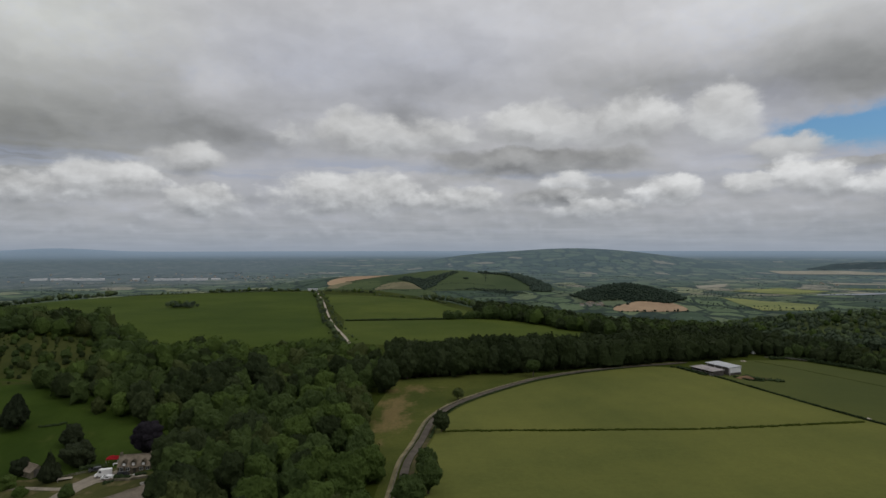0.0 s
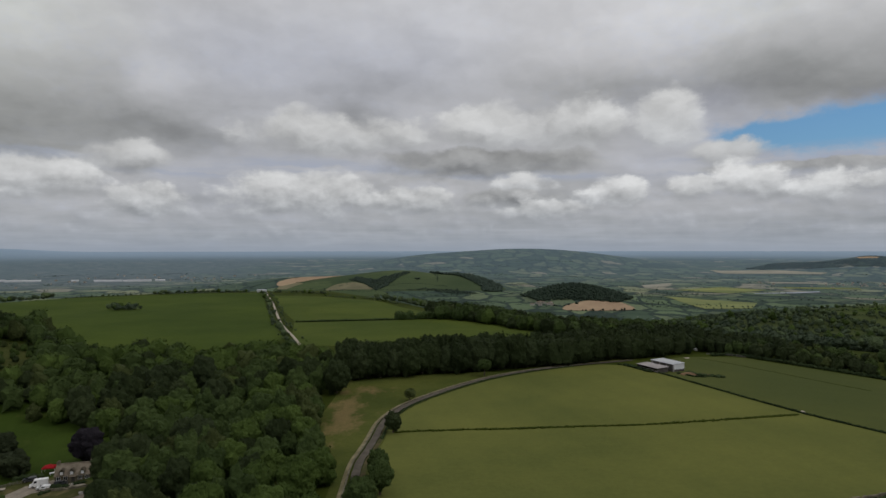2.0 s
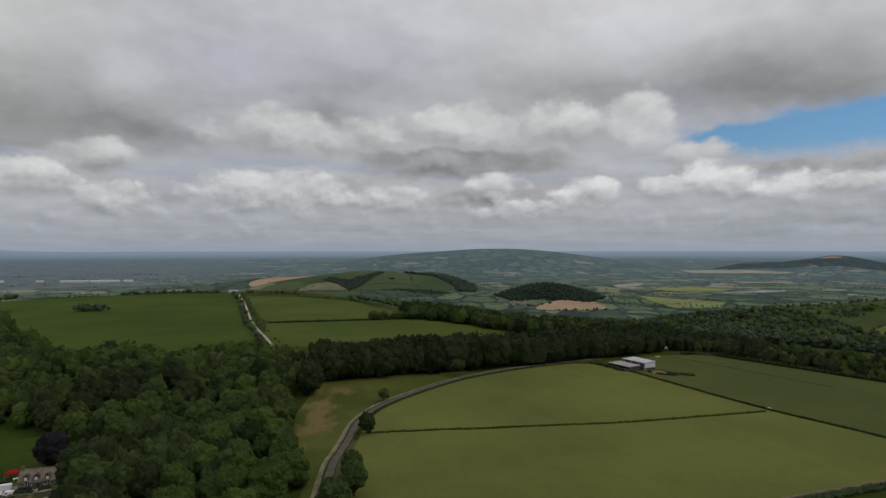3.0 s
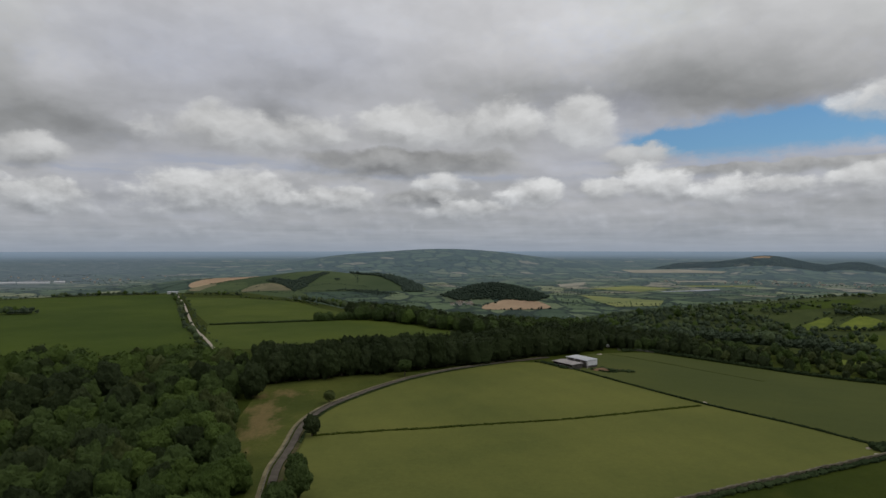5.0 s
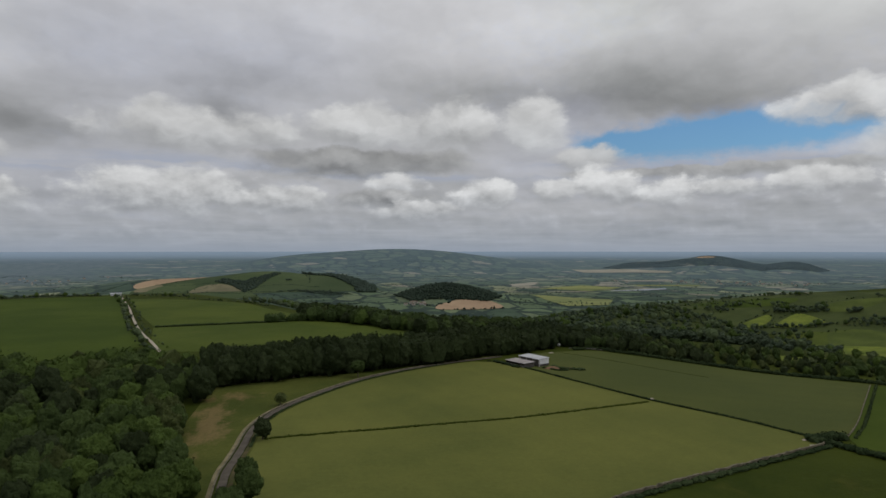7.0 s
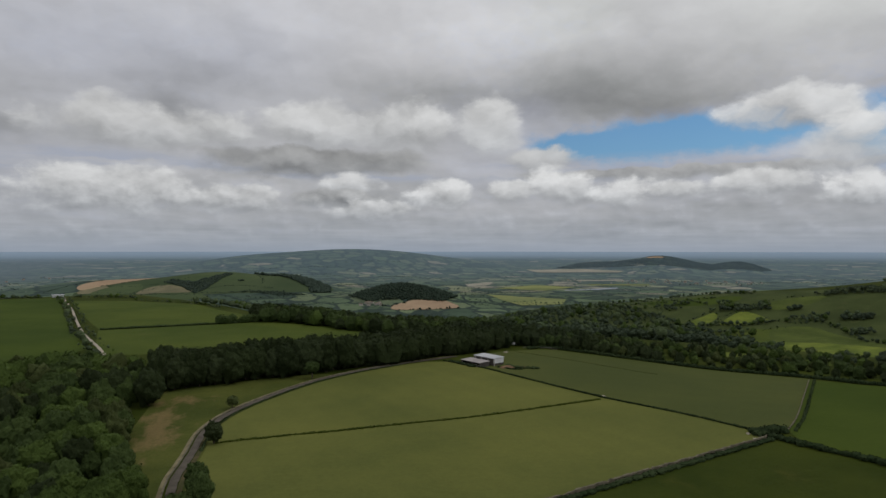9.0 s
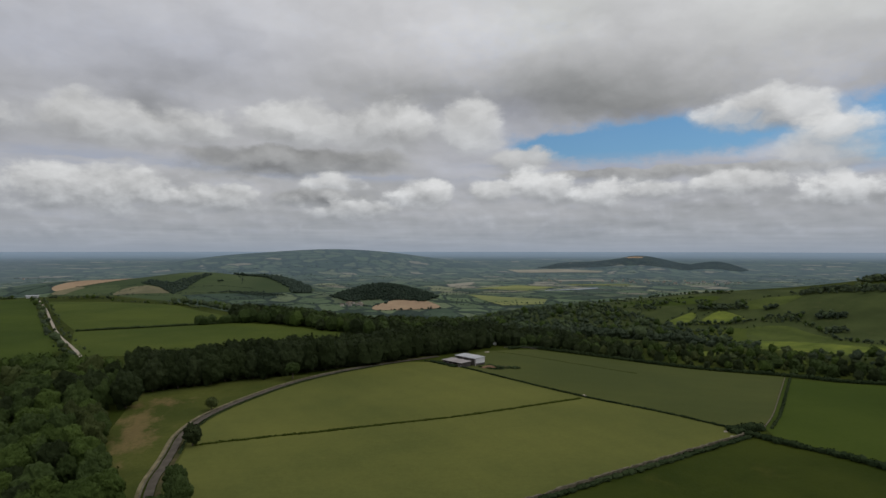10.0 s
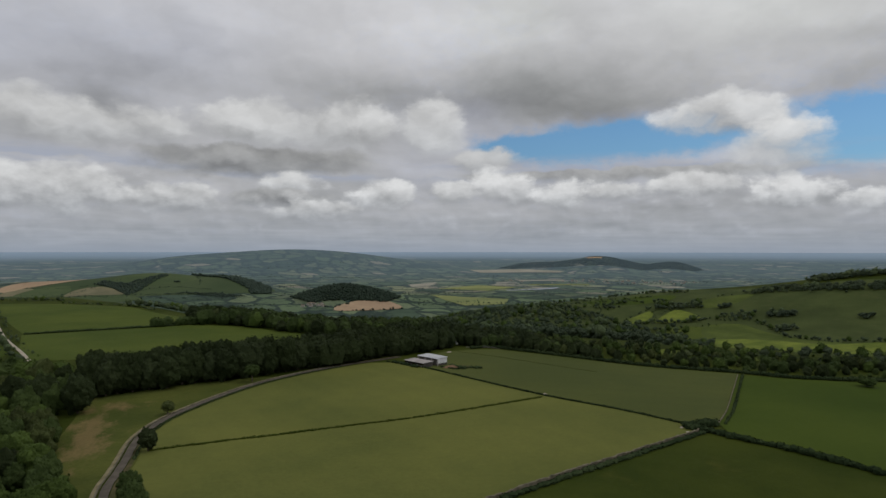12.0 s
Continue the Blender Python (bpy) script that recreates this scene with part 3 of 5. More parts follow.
def ribbon(name, line, width, material, lift, label, category, step=4.0):
    line = spline(line, step)
    side = sideways(line)
    wob = 1 + 0.06 * np.sin(np.arange(len(line)) * 1.7)
    rows = [line + side * (k * width / 2 * wob)[:, None] for k in (-1, -0.5, 0, 0.5, 1)]
    n = len(line)
    xy = np.concatenate(rows)
    camber = np.concatenate([np.full(n, c) for c in (0, 0.05, 0.07, 0.05, 0)])
    verts = np.column_stack([xy, height(xy[:, 0], xy[:, 1]) + lift + camber])
    quads = [(k * n + i, k * n + i + 1, (k + 1) * n + i + 1, (k + 1) * n + i) for k in range(4) for i in range(n - 1)]
    quads = np.array(quads)[:, ::-1]
    return tagged(new(name, mesh_of(name, verts, quads, [material], flat=False)), label, category, kind="structure")


# ---- the ground: one sheet from under the camera to the horizon ----
def build_ground():
    bearings = np.concatenate([np.arange(-180, -45, 3.0), np.arange(-45, 70, 0.3), np.arange(70, 180, 3.0)])
    rings = np.concatenate([[10.0, 40, 80, 110], np.geomspace(130, 1500, 150)[:-1], np.linspace(1500, 4930, 150)])
    nb, nr = len(bearings), len(rings)
    B, D = np.meshgrid(np.radians(bearings), rings)
    x, y = (D * np.sin(B)).ravel(), (D * np.cos(B)).ravel()
    verts = np.column_stack([x, y, height(x, y)])
    i = np.arange(nb * nr).reshape(nr, nb)
    j = np.roll(i, -1, axis=1)
    quads = np.stack([i[:-1], i[1:], j[1:], j[:-1]], -1).reshape(-1, 4)[:, ::-1]
    verts = np.vstack([verts, [(0, 0, float(height(0, 0.01)))]])
    fan = np.stack([np.full(nb, nb * nr), i[0], j[0]], -1)[:, ::-1]
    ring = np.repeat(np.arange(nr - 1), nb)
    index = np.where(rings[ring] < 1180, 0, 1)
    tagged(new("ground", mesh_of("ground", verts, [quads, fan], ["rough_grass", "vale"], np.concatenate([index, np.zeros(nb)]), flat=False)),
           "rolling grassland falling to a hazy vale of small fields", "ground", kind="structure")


build_ground()

# ---- roads ----
LANE = [(-14, 110), (-13, 140), (-12, 171), (-11, 198), (-9, 211), (-7, 224), (-4, 246), (2, 264), (9, 276), (18, 288), (31, 303),
        (45, 317), (61, 329), (80, 340), (104, 351), (122, 357), (137, 363)]
ribbon("road", LANE, 2.5, "asphalt", 0.32, "narrow grey tarmac lane curving along the field edge", "road", 2.5)
FARM_LANE = [(-185, 950), (-178, 915), (-160, 840), (-141, 759), (-116, 645), (-94, 549), (-72, 470), (-60, 425)]
ribbon("farm_track", FARM_LANE, 2.1, "track", 0.45, "pale stone track climbing between hedges", "track", 6.0)

# ---- fields ----
lane_line = spline(LANE, 8.0)
lane_right = (lane_line + sideways(lane_line) * 3.2)
east_side = [tuple(p) for p in lane_right if p[0] < 118]
WALL_A = [(126, 347), (136, 325), (147, 285), (160, 242), (174, 208), (183, 178)]
WALL_B = [(179, 172), (157, 167), (136, 162), (110, 156), (84, 149), (40, 138)]
HEDGE_R = [(181, 173), (184, 160), (189, 143), (192, 126), (196, 108), (203, 80)]
WALL_E = [(193, 176), (212, 189), (244, 214), (277, 240)]
drape("field", east_side + WALL_A + WALL_B + [(0, 128)], "crop", 0.12, 9, "broad pale olive field of young corn")
drape("field", WALL_A[::-1][:-1] + [(136, 352), (170, 372), (191, 372), (206, 368), (228, 327), (251, 279), (279, 243)] + WALL_E[::-1], "crop_far", 0.12, 9,
      "flat green arable field behind the barn")
drape("field", WALL_E + [(290, 222), (308, 205), (330, 190), (400, 120), (360, 40), (215, 60), (203, 80), (196, 108), (189, 143), (184, 160)], "meadow", 0.14, 9,
      "bright green meadow beyond a stone wall")
lane_left = [tuple(p) for p in (lane_line - sideways(lane_line) * 3.0) if p[0] < 60]
drape("verge", lane_left + [(43, 336), (5, 331), (-26, 326), (-27, 295), (-31, 252), (-31, 233), (-18, 186), (-20, 110)], "verge", 0.12, 6,
      "rough verge of dry brown and green grass", "grass")
drape("field", [(-88, 572), (8, 584), (36, 590), (69, 562), (99, 513), (131, 455), (110, 425), (60, 425), (-20, 430), (-68, 440), (-74, 470)], "ley", 0.2, 12,
      "smooth green grass field behind the tree belt")
drape("field", [(-168, 895), (-100, 870), (-20, 790), (10, 700), (36, 640), (36, 596), (8, 589), (-88, 578), (-134, 745)], "ley", 0.2, 14,
      "upper grass field beside the farm track")
drape("field", [(-345, 500), (-430, 560), (-560, 620), (-640, 660), (-600, 740), (-500, 790), (-440, 850), (-330, 905), (-250, 940), (-186, 945), (-150, 760), (-122, 645), (-100, 549), (-78, 470), (-90, 430), (-190, 425),
                (-225, 458), (-303, 588)], "pasture", 0.2, 14, "wide green upland pasture up to the skyline")
drape("field", [(-238, 348), (-205, 342), (-178, 328), (-156, 310), (-132, 298), (-112, 268), (-96, 240), (-82, 205), (-100, 170), (-190, 180), (-260, 280)],
      "paddock", 0.15, 6, "small green paddock round the farm", "paddock")
SCRUB = [(-340, 445), (-282, 447), (-240, 450), (-208, 402), (-200, 352), (-235, 335), (-340, 350)]
drape("scrubland", SCRUB, "scrubland", 0.15, 8, "rough slope of olive scrub and thorn", "scrub")


# ---- trees ----
def ball(level):
    bm = bmesh.new()
    bmesh.ops.create_icosphere(bm, subdivisions=level, radius=1.0)
    v = np.array([p.co[:] for p in bm.verts])
    f = np.array([[p.index for p in t.verts] for t in bm.faces])
    bm.free()
    return v, f


BALLS = {k: ball(k) for k in (1, 2, 3, 4)}


def crown_shape(seed, width, base, top, lobes, leaves, size, level=0, cone=0.0):
    """The leaves of a crown: a dome swollen into boughs, clad in many small leaf sprays. Gives places, triangles and quads."""
    rng = np.random.default_rng(seed)
    mid, half = (base + top) / 2, (top - base) / 2
    level = level or (4 if lobes >= 24 else 3 if lobes >= 10 else 2 if lobes >= 3 else 1)
    bv, bf = BALLS[level]
    boughs = rng.normal(size=(max(lobes, 4), 3))
    boughs[:, 2] = np.abs(boughs[:, 2]) * 1.2 - 0.7
    boughs /= np.linalg.norm(boughs, axis=1)[:, None]
    reach = rng.uniform(0.45, 1.0, len(boughs))
    spread = 1.05 / math.sqrt(len(boughs)) * rng.uniform(0.9, 1.5, len(boughs))
    lean = rng.normal(size=3) * 0.07
    core, swing = (0.68, 0.3) if lobes > 9 else (0.54, 0.46)
    tufts = rng.normal(size=(170 if level > 3 else 70, 3))
    tufts /= np.linalg.norm(tufts, axis=1)[:, None]
    tuft_reach, tuft_size = rng.uniform(0.2, 1.0, len(tufts)), 2.0 / math.sqrt(len(tufts))

    def swell(d):
        gap = np.arccos(np.clip(d @ boughs.T, -1, 1)) / spread
        small = np.arccos(np.clip(d @ tufts.T, -1, 1)) / tuft_size
        fine = np.max(tuft_reach * np.clip(1 - small ** 2, 0, 1), axis=1)
        return core + swing * np.max(reach * np.clip(1 - 0.42 * gap ** 2, 0, 1), axis=1) + 0.13 * fine + d @ lean

    def shape(d, r):
        v = d * r[:, None] * (width / 2, width / 2, half) + (0, 0, mid)
        if cone:
            u = np.clip((v[:, 2:] - base) / (top - base), 0, 1)
            v[:, :2] *= np.clip(1.2 - cone * u, 0.08, 1.2)
        return v

    body = shape(bv, swell(bv) * (1 + (0.03 if level > 3 else 0.05 if level > 2 else 0.11) * rng.normal(size=len(bv))) * (0.98 if level > 2 else 0.93))
    n = rng.normal(size=(leaves, 3))
    n[:, 2] += 0.2
    n /= np.linalg.norm(n, axis=1)[:, None]
    p = shape(n, swell(n) * rng.uniform(*((0.92, 1.02) if level > 2 else (0.86, 1.04)), leaves))
    face = n + 0.5 * rng.normal(size=(leaves, 3))
    face /= np.linalg.norm(face, axis=1)[:, None]
    u = np.cross(face, rng.normal(size=(leaves, 3)))
    u /= np.linalg.norm(u, axis=1)[:, None]
    w = np.cross(face, u)
    s = size * rng.uniform(0.6, 1.35, (leaves, 1))
    q = np.stack([p - u * s, p - w * s * 0.6, p + u * s, p + w * s * 0.6], 1).reshape(-1, 3)
    return np.concatenate([body, q]), bf, len(body) + np.arange(leaves * 4).reshape(-1, 4)


def trunk_shape(seed, rise, thick, limbs=4):
    """A tapered trunk with limbs."""
    rng = np.random.default_rng(seed)
    bm = bmesh.new()

    def limb(a, b, r0, r1):
        a, b = Vector(a), Vector(b)
        m = Matrix.Translation((a + b) / 2) @ (b - a).to_track_quat("Z", "Y").to_matrix().to_4x4()
        bmesh.ops.create_cone(bm, cap_ends=True, segments=7, radius1=r0, radius2=r1, depth=(b - a).length, matrix=m)

    limb((0, 0, -0.6), (0, 0, rise * 0.45), thick, thick * 0.7)
    limb((0, 0, rise * 0.44), (rng.normal() * 0.3, rng.normal() * 0.3, rise * 0.85), thick * 0.7, thick * 0.2)
    for k in range(limbs):
        a = 2 * math.pi * (k + rng.random() * 0.6) / limbs
        z = rise * rng.uniform(0.28, 0.45)
        r = rise * rng.uniform(0.2, 0.3)
        limb((0, 0, z), (r * math.cos(a), r * math.sin(a), z + rise * rng.uniform(0.2, 0.35)), thick * 0.42, thick * 0.12)
    me = bpy.data.meshes.new("trunk")
    bm.to_mesh(me)
    bm.free()
    me.materials.append(MAT["bark"])
    return me


def make_tree(name, seed, width, base, top, lobes, leaves, size, leaf, level=0, cone=0.0):
    """A tree: trunk and crown under one empty at its foot."""
    ob = new(name)
    trunk = new("trunk", trunk_shape(seed, top * 0.9, top * 0.026 + 0.1))
    v, t, q = crown_shape(seed, width, base, top, lobes, leaves, size, level, cone)
    crown = new("crown", mesh_of("crown", v, [t, q], [leaf]))
    trunk.parent = crown.parent = ob
    return ob


def scatter(outline, gap, seed, keep=None):
    """Uneven planting inside an outline."""
    rng = np.random.default_rng(seed)
    o = np.array(outline, float)
    xs, ys = np.arange(o[:, 0].min(), o[:, 0].max() + gap, gap), np.arange(o[:, 1].min(), o[:, 1].max() + gap, gap * 0.87)
    gx, gy = np.meshgrid(xs, ys)
    gx[1::2] += gap / 2
    p = np.stack([gx.ravel(), gy.ravel()], 1) + rng.uniform(-0.3, 0.3, (gx.size, 2)) * gap
    p = p[inside(p, [tuple(map(float, q)) for q in outline])]
    return p if keep is None else p[keep(p)]


def outward(front, factors):
    """A belt: its front line and the same line pushed away from the middle of the upland."""
    return list(front) + [(x * f, y * f) for (x, y), f in zip(front[::-1], factors[::-1])]


WOOD = [(-24, 324), (-27, 295), (-31, 255), (-33, 235), (-20, 190), (-18, 172), (-18, 130), (-60, 120), (-84, 200), (-98, 232), (-116, 262), (-138, 293), (-160, 303),
        (-180, 319), (-205, 332), (-226, 338), (-300, 330), (-400, 330), (-420, 440), (-375, 490), (-320, 515), (-268, 510), (-225, 455), (-200, 425),
        (-162, 398), (-108, 392), (-64, 385), (-29, 360)]
BELT = outward([(-26, 324), (5, 328), (44, 336), (82, 347), (127, 365), (150, 382)], [1.1, 1.1, 1.1, 1.11, 1.12, 1.12])
BELT_EAST = outward([(152, 386), (172, 394), (190, 390), (208, 376), (232, 332), (255, 284), (282, 248), (294, 226), (312, 209), (336, 192), (400, 130)],
                    [1.15, 1.15, 1.15, 1.16, 1.17, 1.18, 1.18, 1.18, 1.16, 1.15, 1.15])
COPSE = outward([(34, 592), (67, 564), (99, 514), (131, 456), (160, 440), (185, 425)], [1.13, 1.16, 1.2, 1.24, 1.2, 1.16])

sorts = []
for k, (leaf, width, top) in enumerate((("leaf_a", 16.0, 16.5), ("leaf_b", 14.5, 17.0), ("leaf_a", 13.0, 14.5), ("leaf_b", 17.5, 16.0), ("leaf_olive", 14.0, 15.5), ("leaf_deep_shaded", 15.5, 16.5), ("leaf_deep_shaded", 13.0, 17.5), ("leaf_shade", 14.5, 16.0))):
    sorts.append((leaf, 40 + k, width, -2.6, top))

# every woodland tree: place, size, sort, height factor
plants = []


def plant(points, seed, lo, hi, weights=(5, 5, 4, 4, 1, 1)):
    rng = np.random.default_rng(seed)
    w = np.array(weights, float)
    for x, y in points:
        plants.append((x, y, rng.uniform(lo, hi), int(rng.choice(len(w), p=w / w.sum())), rng.uniform(0, 6.28)))


def off_scrub(p):
    return ~inside(p, [tuple(map(float, q)) for q in SCRUB])


def round_farm(p):
    return (p[:, 0] < -62) & (p[:, 1] < 345) & (np.hypot(p[:, 0] + 118, p[:, 1] - 255) > 13) & (np.hypot(p[:, 0] + 111, p[:, 1] - 243) > 11) & (np.hypot(p[:, 0] + 94, p[:, 1] - 194) > 17)


plant(scatter(WOOD, 10.4, 1, lambda p: off_scrub(p) & ~((p[:, 0] < -62) & (p[:, 1] < 345))), 2, 0.6, 1.1, (6, 5, 5, 4, 2, 2))
plant(scatter(WOOD, 10.4, 1, lambda p: off_scrub(p) & round_farm(p)), 14, 0.6, 1.1, (1, 5, 1, 4, 2, 2, 0, 4))
plant(scatter(SCRUB, 8.0, 3), 4, 0.06, 0.42, (2, 3, 2, 2, 4, 4))
# Belt trees take the leaf colours that hold painted shade.
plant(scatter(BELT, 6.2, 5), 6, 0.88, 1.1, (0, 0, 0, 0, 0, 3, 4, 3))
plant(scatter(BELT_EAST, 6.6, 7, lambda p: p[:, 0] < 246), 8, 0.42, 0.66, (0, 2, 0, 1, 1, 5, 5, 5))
plant(scatter(BELT_EAST, 9.0, 15, lambda p: p[:, 0] >= 246), 16, 0.16, 0.52, (2, 4, 2, 3, 2, 4, 0, 2))
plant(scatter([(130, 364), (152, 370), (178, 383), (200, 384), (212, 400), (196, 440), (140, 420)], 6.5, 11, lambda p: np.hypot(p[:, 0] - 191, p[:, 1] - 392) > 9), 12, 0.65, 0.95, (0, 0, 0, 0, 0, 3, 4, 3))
plant(scatter(COPSE, 9.0, 9), 10, 0.65, 0.95, (1, 4, 1, 3, 1, 7))
dist = np.array([math.hypot(p[0], p[1]) for p in plants])
order = np.argsort(dist)
view = [i for i in order if -42 < math.degrees(math.atan2(plants[i][0], plants[i][1])) < 66]
near = view[:250]
chosen = set(near)

protos = []
for leaf, seed, width, base, top in sorts:
    ob = make_tree("broadleaf_tree", seed, width, base, top, 26, 1300, 0.4, leaf, 4)
    protos.append(tagged(ob, "full-leaved green broadleaf tree in a dense wood", "tree", "trees of the wood"))
used = set()
for i in near:
    x, y, s, k, turn = plants[i]
    m = Matrix.LocRotScale((x, y, float(height(x, y))), Euler((0, 0, turn)), (s, s, s * 1.03))
    if k in used:
        copy_thing(protos[k], m)
    else:
        used.add(k)
        protos[k].matrix_basis = m
for k, ob in enumerate(protos):
    if k not in used:
        for o in (*ob.children, ob):
            bpy.data.objects.remove(o)


def grove(name, rows, detail, label, sorts_of, kind="stuff", flat=True):
    """Many trees as one mesh. rows: x, y, scale, sort, turn; detail: boughs, leaf sprays, spray size."""
    shapes = []
    for leaf, seed, width, base, top in sorts_of:
        shapes.append(crown_shape(seed + 7, width, base, top, *detail))
    mats = []
    for s in sorts_of:
        if s[0] not in mats:
            mats.append(s[0])
    V, T, Q, tm, qm, start = [], [], [], [], [], 0
    rows = np.array(rows, float)
    z = height(rows[:, 0], rows[:, 1])
    for (x, y, s, k, turn), h in zip(rows, z):
        v, t, q = shapes[int(k)]
        c, n = math.cos(turn), math.sin(turn)
        V.append(v @ np.array([[c, n, 0], [-n, c, 0], [0, 0, 1]]) * s + (x, y, h - 0.3))
        T.append(t + start)
        Q.append(q + start)
        mi = mats.index(sorts_of[int(k)][0])
        tm.append(np.full(len(t), mi))
        qm.append(np.full(len(q), mi))
        start += len(v)
    me = mesh_of(name, np.concatenate(V), [np.concatenate(T), np.concatenate(Q)], mats, np.concatenate(tm + qm), flat=flat)
    return tagged(new(name, me), label, "woodland", kind=kind)


rest = [plants[i] for i in range(len(plants)) if i not in chosen and i in set(view)]
mid = [p for p in rest if math.hypot(p[0], p[1]) < 425]
far = [p for p in rest if math.hypot(p[0], p[1]) >= 425]
if mid:
    grove("woodland", mid, (30, 500, 0.6, 2), "dense deciduous wood of rounded dark green crowns", sorts)
grove("woodland", far, (16, 260, 0.75, 2), "dense deciduous wood on the valley side and belt", sorts)


# ---- walls, hedges and banks ----
def hedge(name, line, width, tall, label, leaf="hedge", seed=0, gap=1.0, sprays=9, size=0.3, category="hedge", kind=""):
    """A clipped or straggling hedge along a line: shoots from end to end, clad in leaf sprays."""
    rng = np.random.default_rng(seed)
    p = spline(line, gap * 0.6)
    side = sideways(p)
    bv, bf = BALLS[1]
    V, T, Q, start = [], [], [], 0
    for (x, y), s in zip(p, side):
        k = rng.uniform(0.65, 1.25) if tall < 2.5 else rng.uniform(0.45, 1.5)
        x, y = np.array((x, y)) + s * rng.normal() * width * (0.12 if tall < 2.5 else 0.3)
        z = float(height(x, y))
        r = np.array([width * 0.55, width * 0.55, tall * 0.55]) * k
        c = np.array((x, y, z + r[2] * 0.75))
        V.append(c + bv * r * (1 + 0.15 * rng.normal(size=(len(bv), 1))))
        T.append(bf + start)
        start += len(bv)
        n = rng.normal(size=(sprays, 3))
        n[:, 2] = np.abs(n[:, 2])
        n /= np.linalg.norm(n, axis=1)[:, None]
        q0 = c + n * r * 1.02
        u = np.cross(n, rng.normal(size=(sprays, 3)))
        u /= np.linalg.norm(u, axis=1)[:, None]
        w = np.cross(n + 0.6 * rng.normal(size=(sprays, 3)), u)
        V.append(np.stack([q0 - u * size, q0 - w * size * 0.6, q0 + u * size, q0 + w * size * 0.6], 1).reshape(-1, 3))
        Q.append(start + np.arange(sprays * 4).reshape(-1, 4))
        start += sprays * 4
    me = mesh_of(name, np.concatenate(V), [np.concatenate(T), np.concatenate(Q)], [leaf])
    return tagged(new(name, me), label, category, kind=kind)


def stone_wall(name, line, tall, thick, label, seed=0, step=0.9):
    """A dry stone wall: battered sides, an uneven top of cope stones, some of them fallen."""
    rng = np.random.default_rng(seed)
    p = spline(line, step)
    side = sideways(p)
    top = tall * (1 + 0.16 * rng.normal(size=len(p)).cumsum() * 0.25 % 0.3 - 0.15 + 0.08 * rng.normal(size=len(p)))
    top[rng.random(len(p)) < 0.05] *= 0.55
    z = height(p[:, 0], p[:, 1])
    n = len(p)
    rows = []
    for k, up in ((-0.62, 0), (-0.5, 0.9), (-0.28, 1.0), (0.28, 1.0), (0.5, 0.9), (0.62, 0)):
        xy = p + side * (thick * k + 0.04 * rng.normal(size=(n, 1)))
        rows.append(np.column_stack([xy, z + top * up * (1 + (0.05 * rng.normal(size=n) if up else 0)) - (0.3 if up == 0 else 0)]))
    quads = [(a * n + i, a * n + i + 1, (a + 1) * n + i + 1, (a + 1) * n + i) for a in range(5) for i in range(n - 1)]
    me = mesh_of(name, np.concatenate(rows), np.array(quads)[:, ::-1], ["stone"])
    return tagged(new(name, me), label, "stone wall", kind="structure")


lane_fine = spline(LANE, 4.0)
lane_side = sideways(lane_fine)
stone_wall("field_wall", lane_fine[4:62] - lane_side[4:62] * 2.2, 0.5, 0.45, "low pale dry stone wall beside the lane", 11)
drape("bank", [tuple(p) for p in lane_fine - lane_side * 2.5] + [tuple(p) for p in (lane_fine - lane_side * 3.5)[::-1]], "pale_bank", 0.26, 5, "pale worn bank along the lane", "bank")
drape("bank", [tuple(p) for p in lane_fine[:62] + lane_side[:62] * 1.5] + [tuple(p) for p in (lane_fine[:62] + lane_side[:62] * 2.9)[::-1]], "bank", 0.24, 5,
      "bare brown bank along the lane", "bank")
hedge("low_hedge", lane_fine[26:64] + lane_side[26:64] * 2.5, 1.0, 0.7, "low scrubby hedge between lane and field", "hedge", 21)
drape("headland", [tuple(p) for p in lane_fine[4:64] + lane_side[4:64] * 2.6] + [tuple(p) for p in (lane_fine[4:64] + lane_side[4:64] * 3.6)[::-1]], "verge", 0.2, 5,
      "pale strip of dry grass at the field edge", "grass strip")
hedge("field_strip", [(0, 231), (23, 230.5), (42, 230), (70, 231), (98, 232), (157, 240)], 1.5, 0.55, "narrow strip of uncut rough grass across the field", "rough_grass", 22, 1.1, 8, 0.25)
hedge("low_hedge", [(124, 350)] + WALL_A[:-1] + [(182, 180)], 0.9, 0.8, "low dark hedge between two arable fields", "hedge", 23)
stone_wall("field_wall", WALL_B, 1.0, 0.55, "weathered dry stone wall with a pale top", 12)
hedge("low_hedge", [(x + 0.6, y - 2.2) for x, y in WALL_B[:-1]], 2.1, 1.0, "rough dark scrub along a stone wall", "hedge", 24)
hedge("thick_hedge", [(178, 176), (181, 173), (184, 160), (189, 143), (192, 126), (193, 116)], 2.6, 1.7, "thick dark untrimmed hedge", "hedge", 25, 1.3, 26, 0.34)
hedge("thick_hedge", [(179, 177), (184, 177), (190, 175)], 3.2, 2.4, "clump of dark thorn bushes at a field corner", "hedge", 26, 1.5, 34, 0.36, "bushes")
stone_wall("field_wall", WALL_E, 0.65, 0.36, "pale dry stone wall between fields", 13)
hedge("low_hedge", [(x + 2.0, y - 1.4) for x, y in WALL_E], 1.1, 0.7, "straggling dark hedge beside a stone wall", "hedge", 27, 1.6)
hedge("low_hedge", [(-86, 575), (-40, 582), (8, 587), (34, 593)], 2.2, 1.8, "dark hedge between two upland fields", "hedge", 28, 1.6)
hedge("field_hedge", [(2, 588), (20, 591), (36, 594)], 6.0, 6.0, "taller ragged end of a hedge", "leaf_b", 29, 3.0, 26, 0.7)
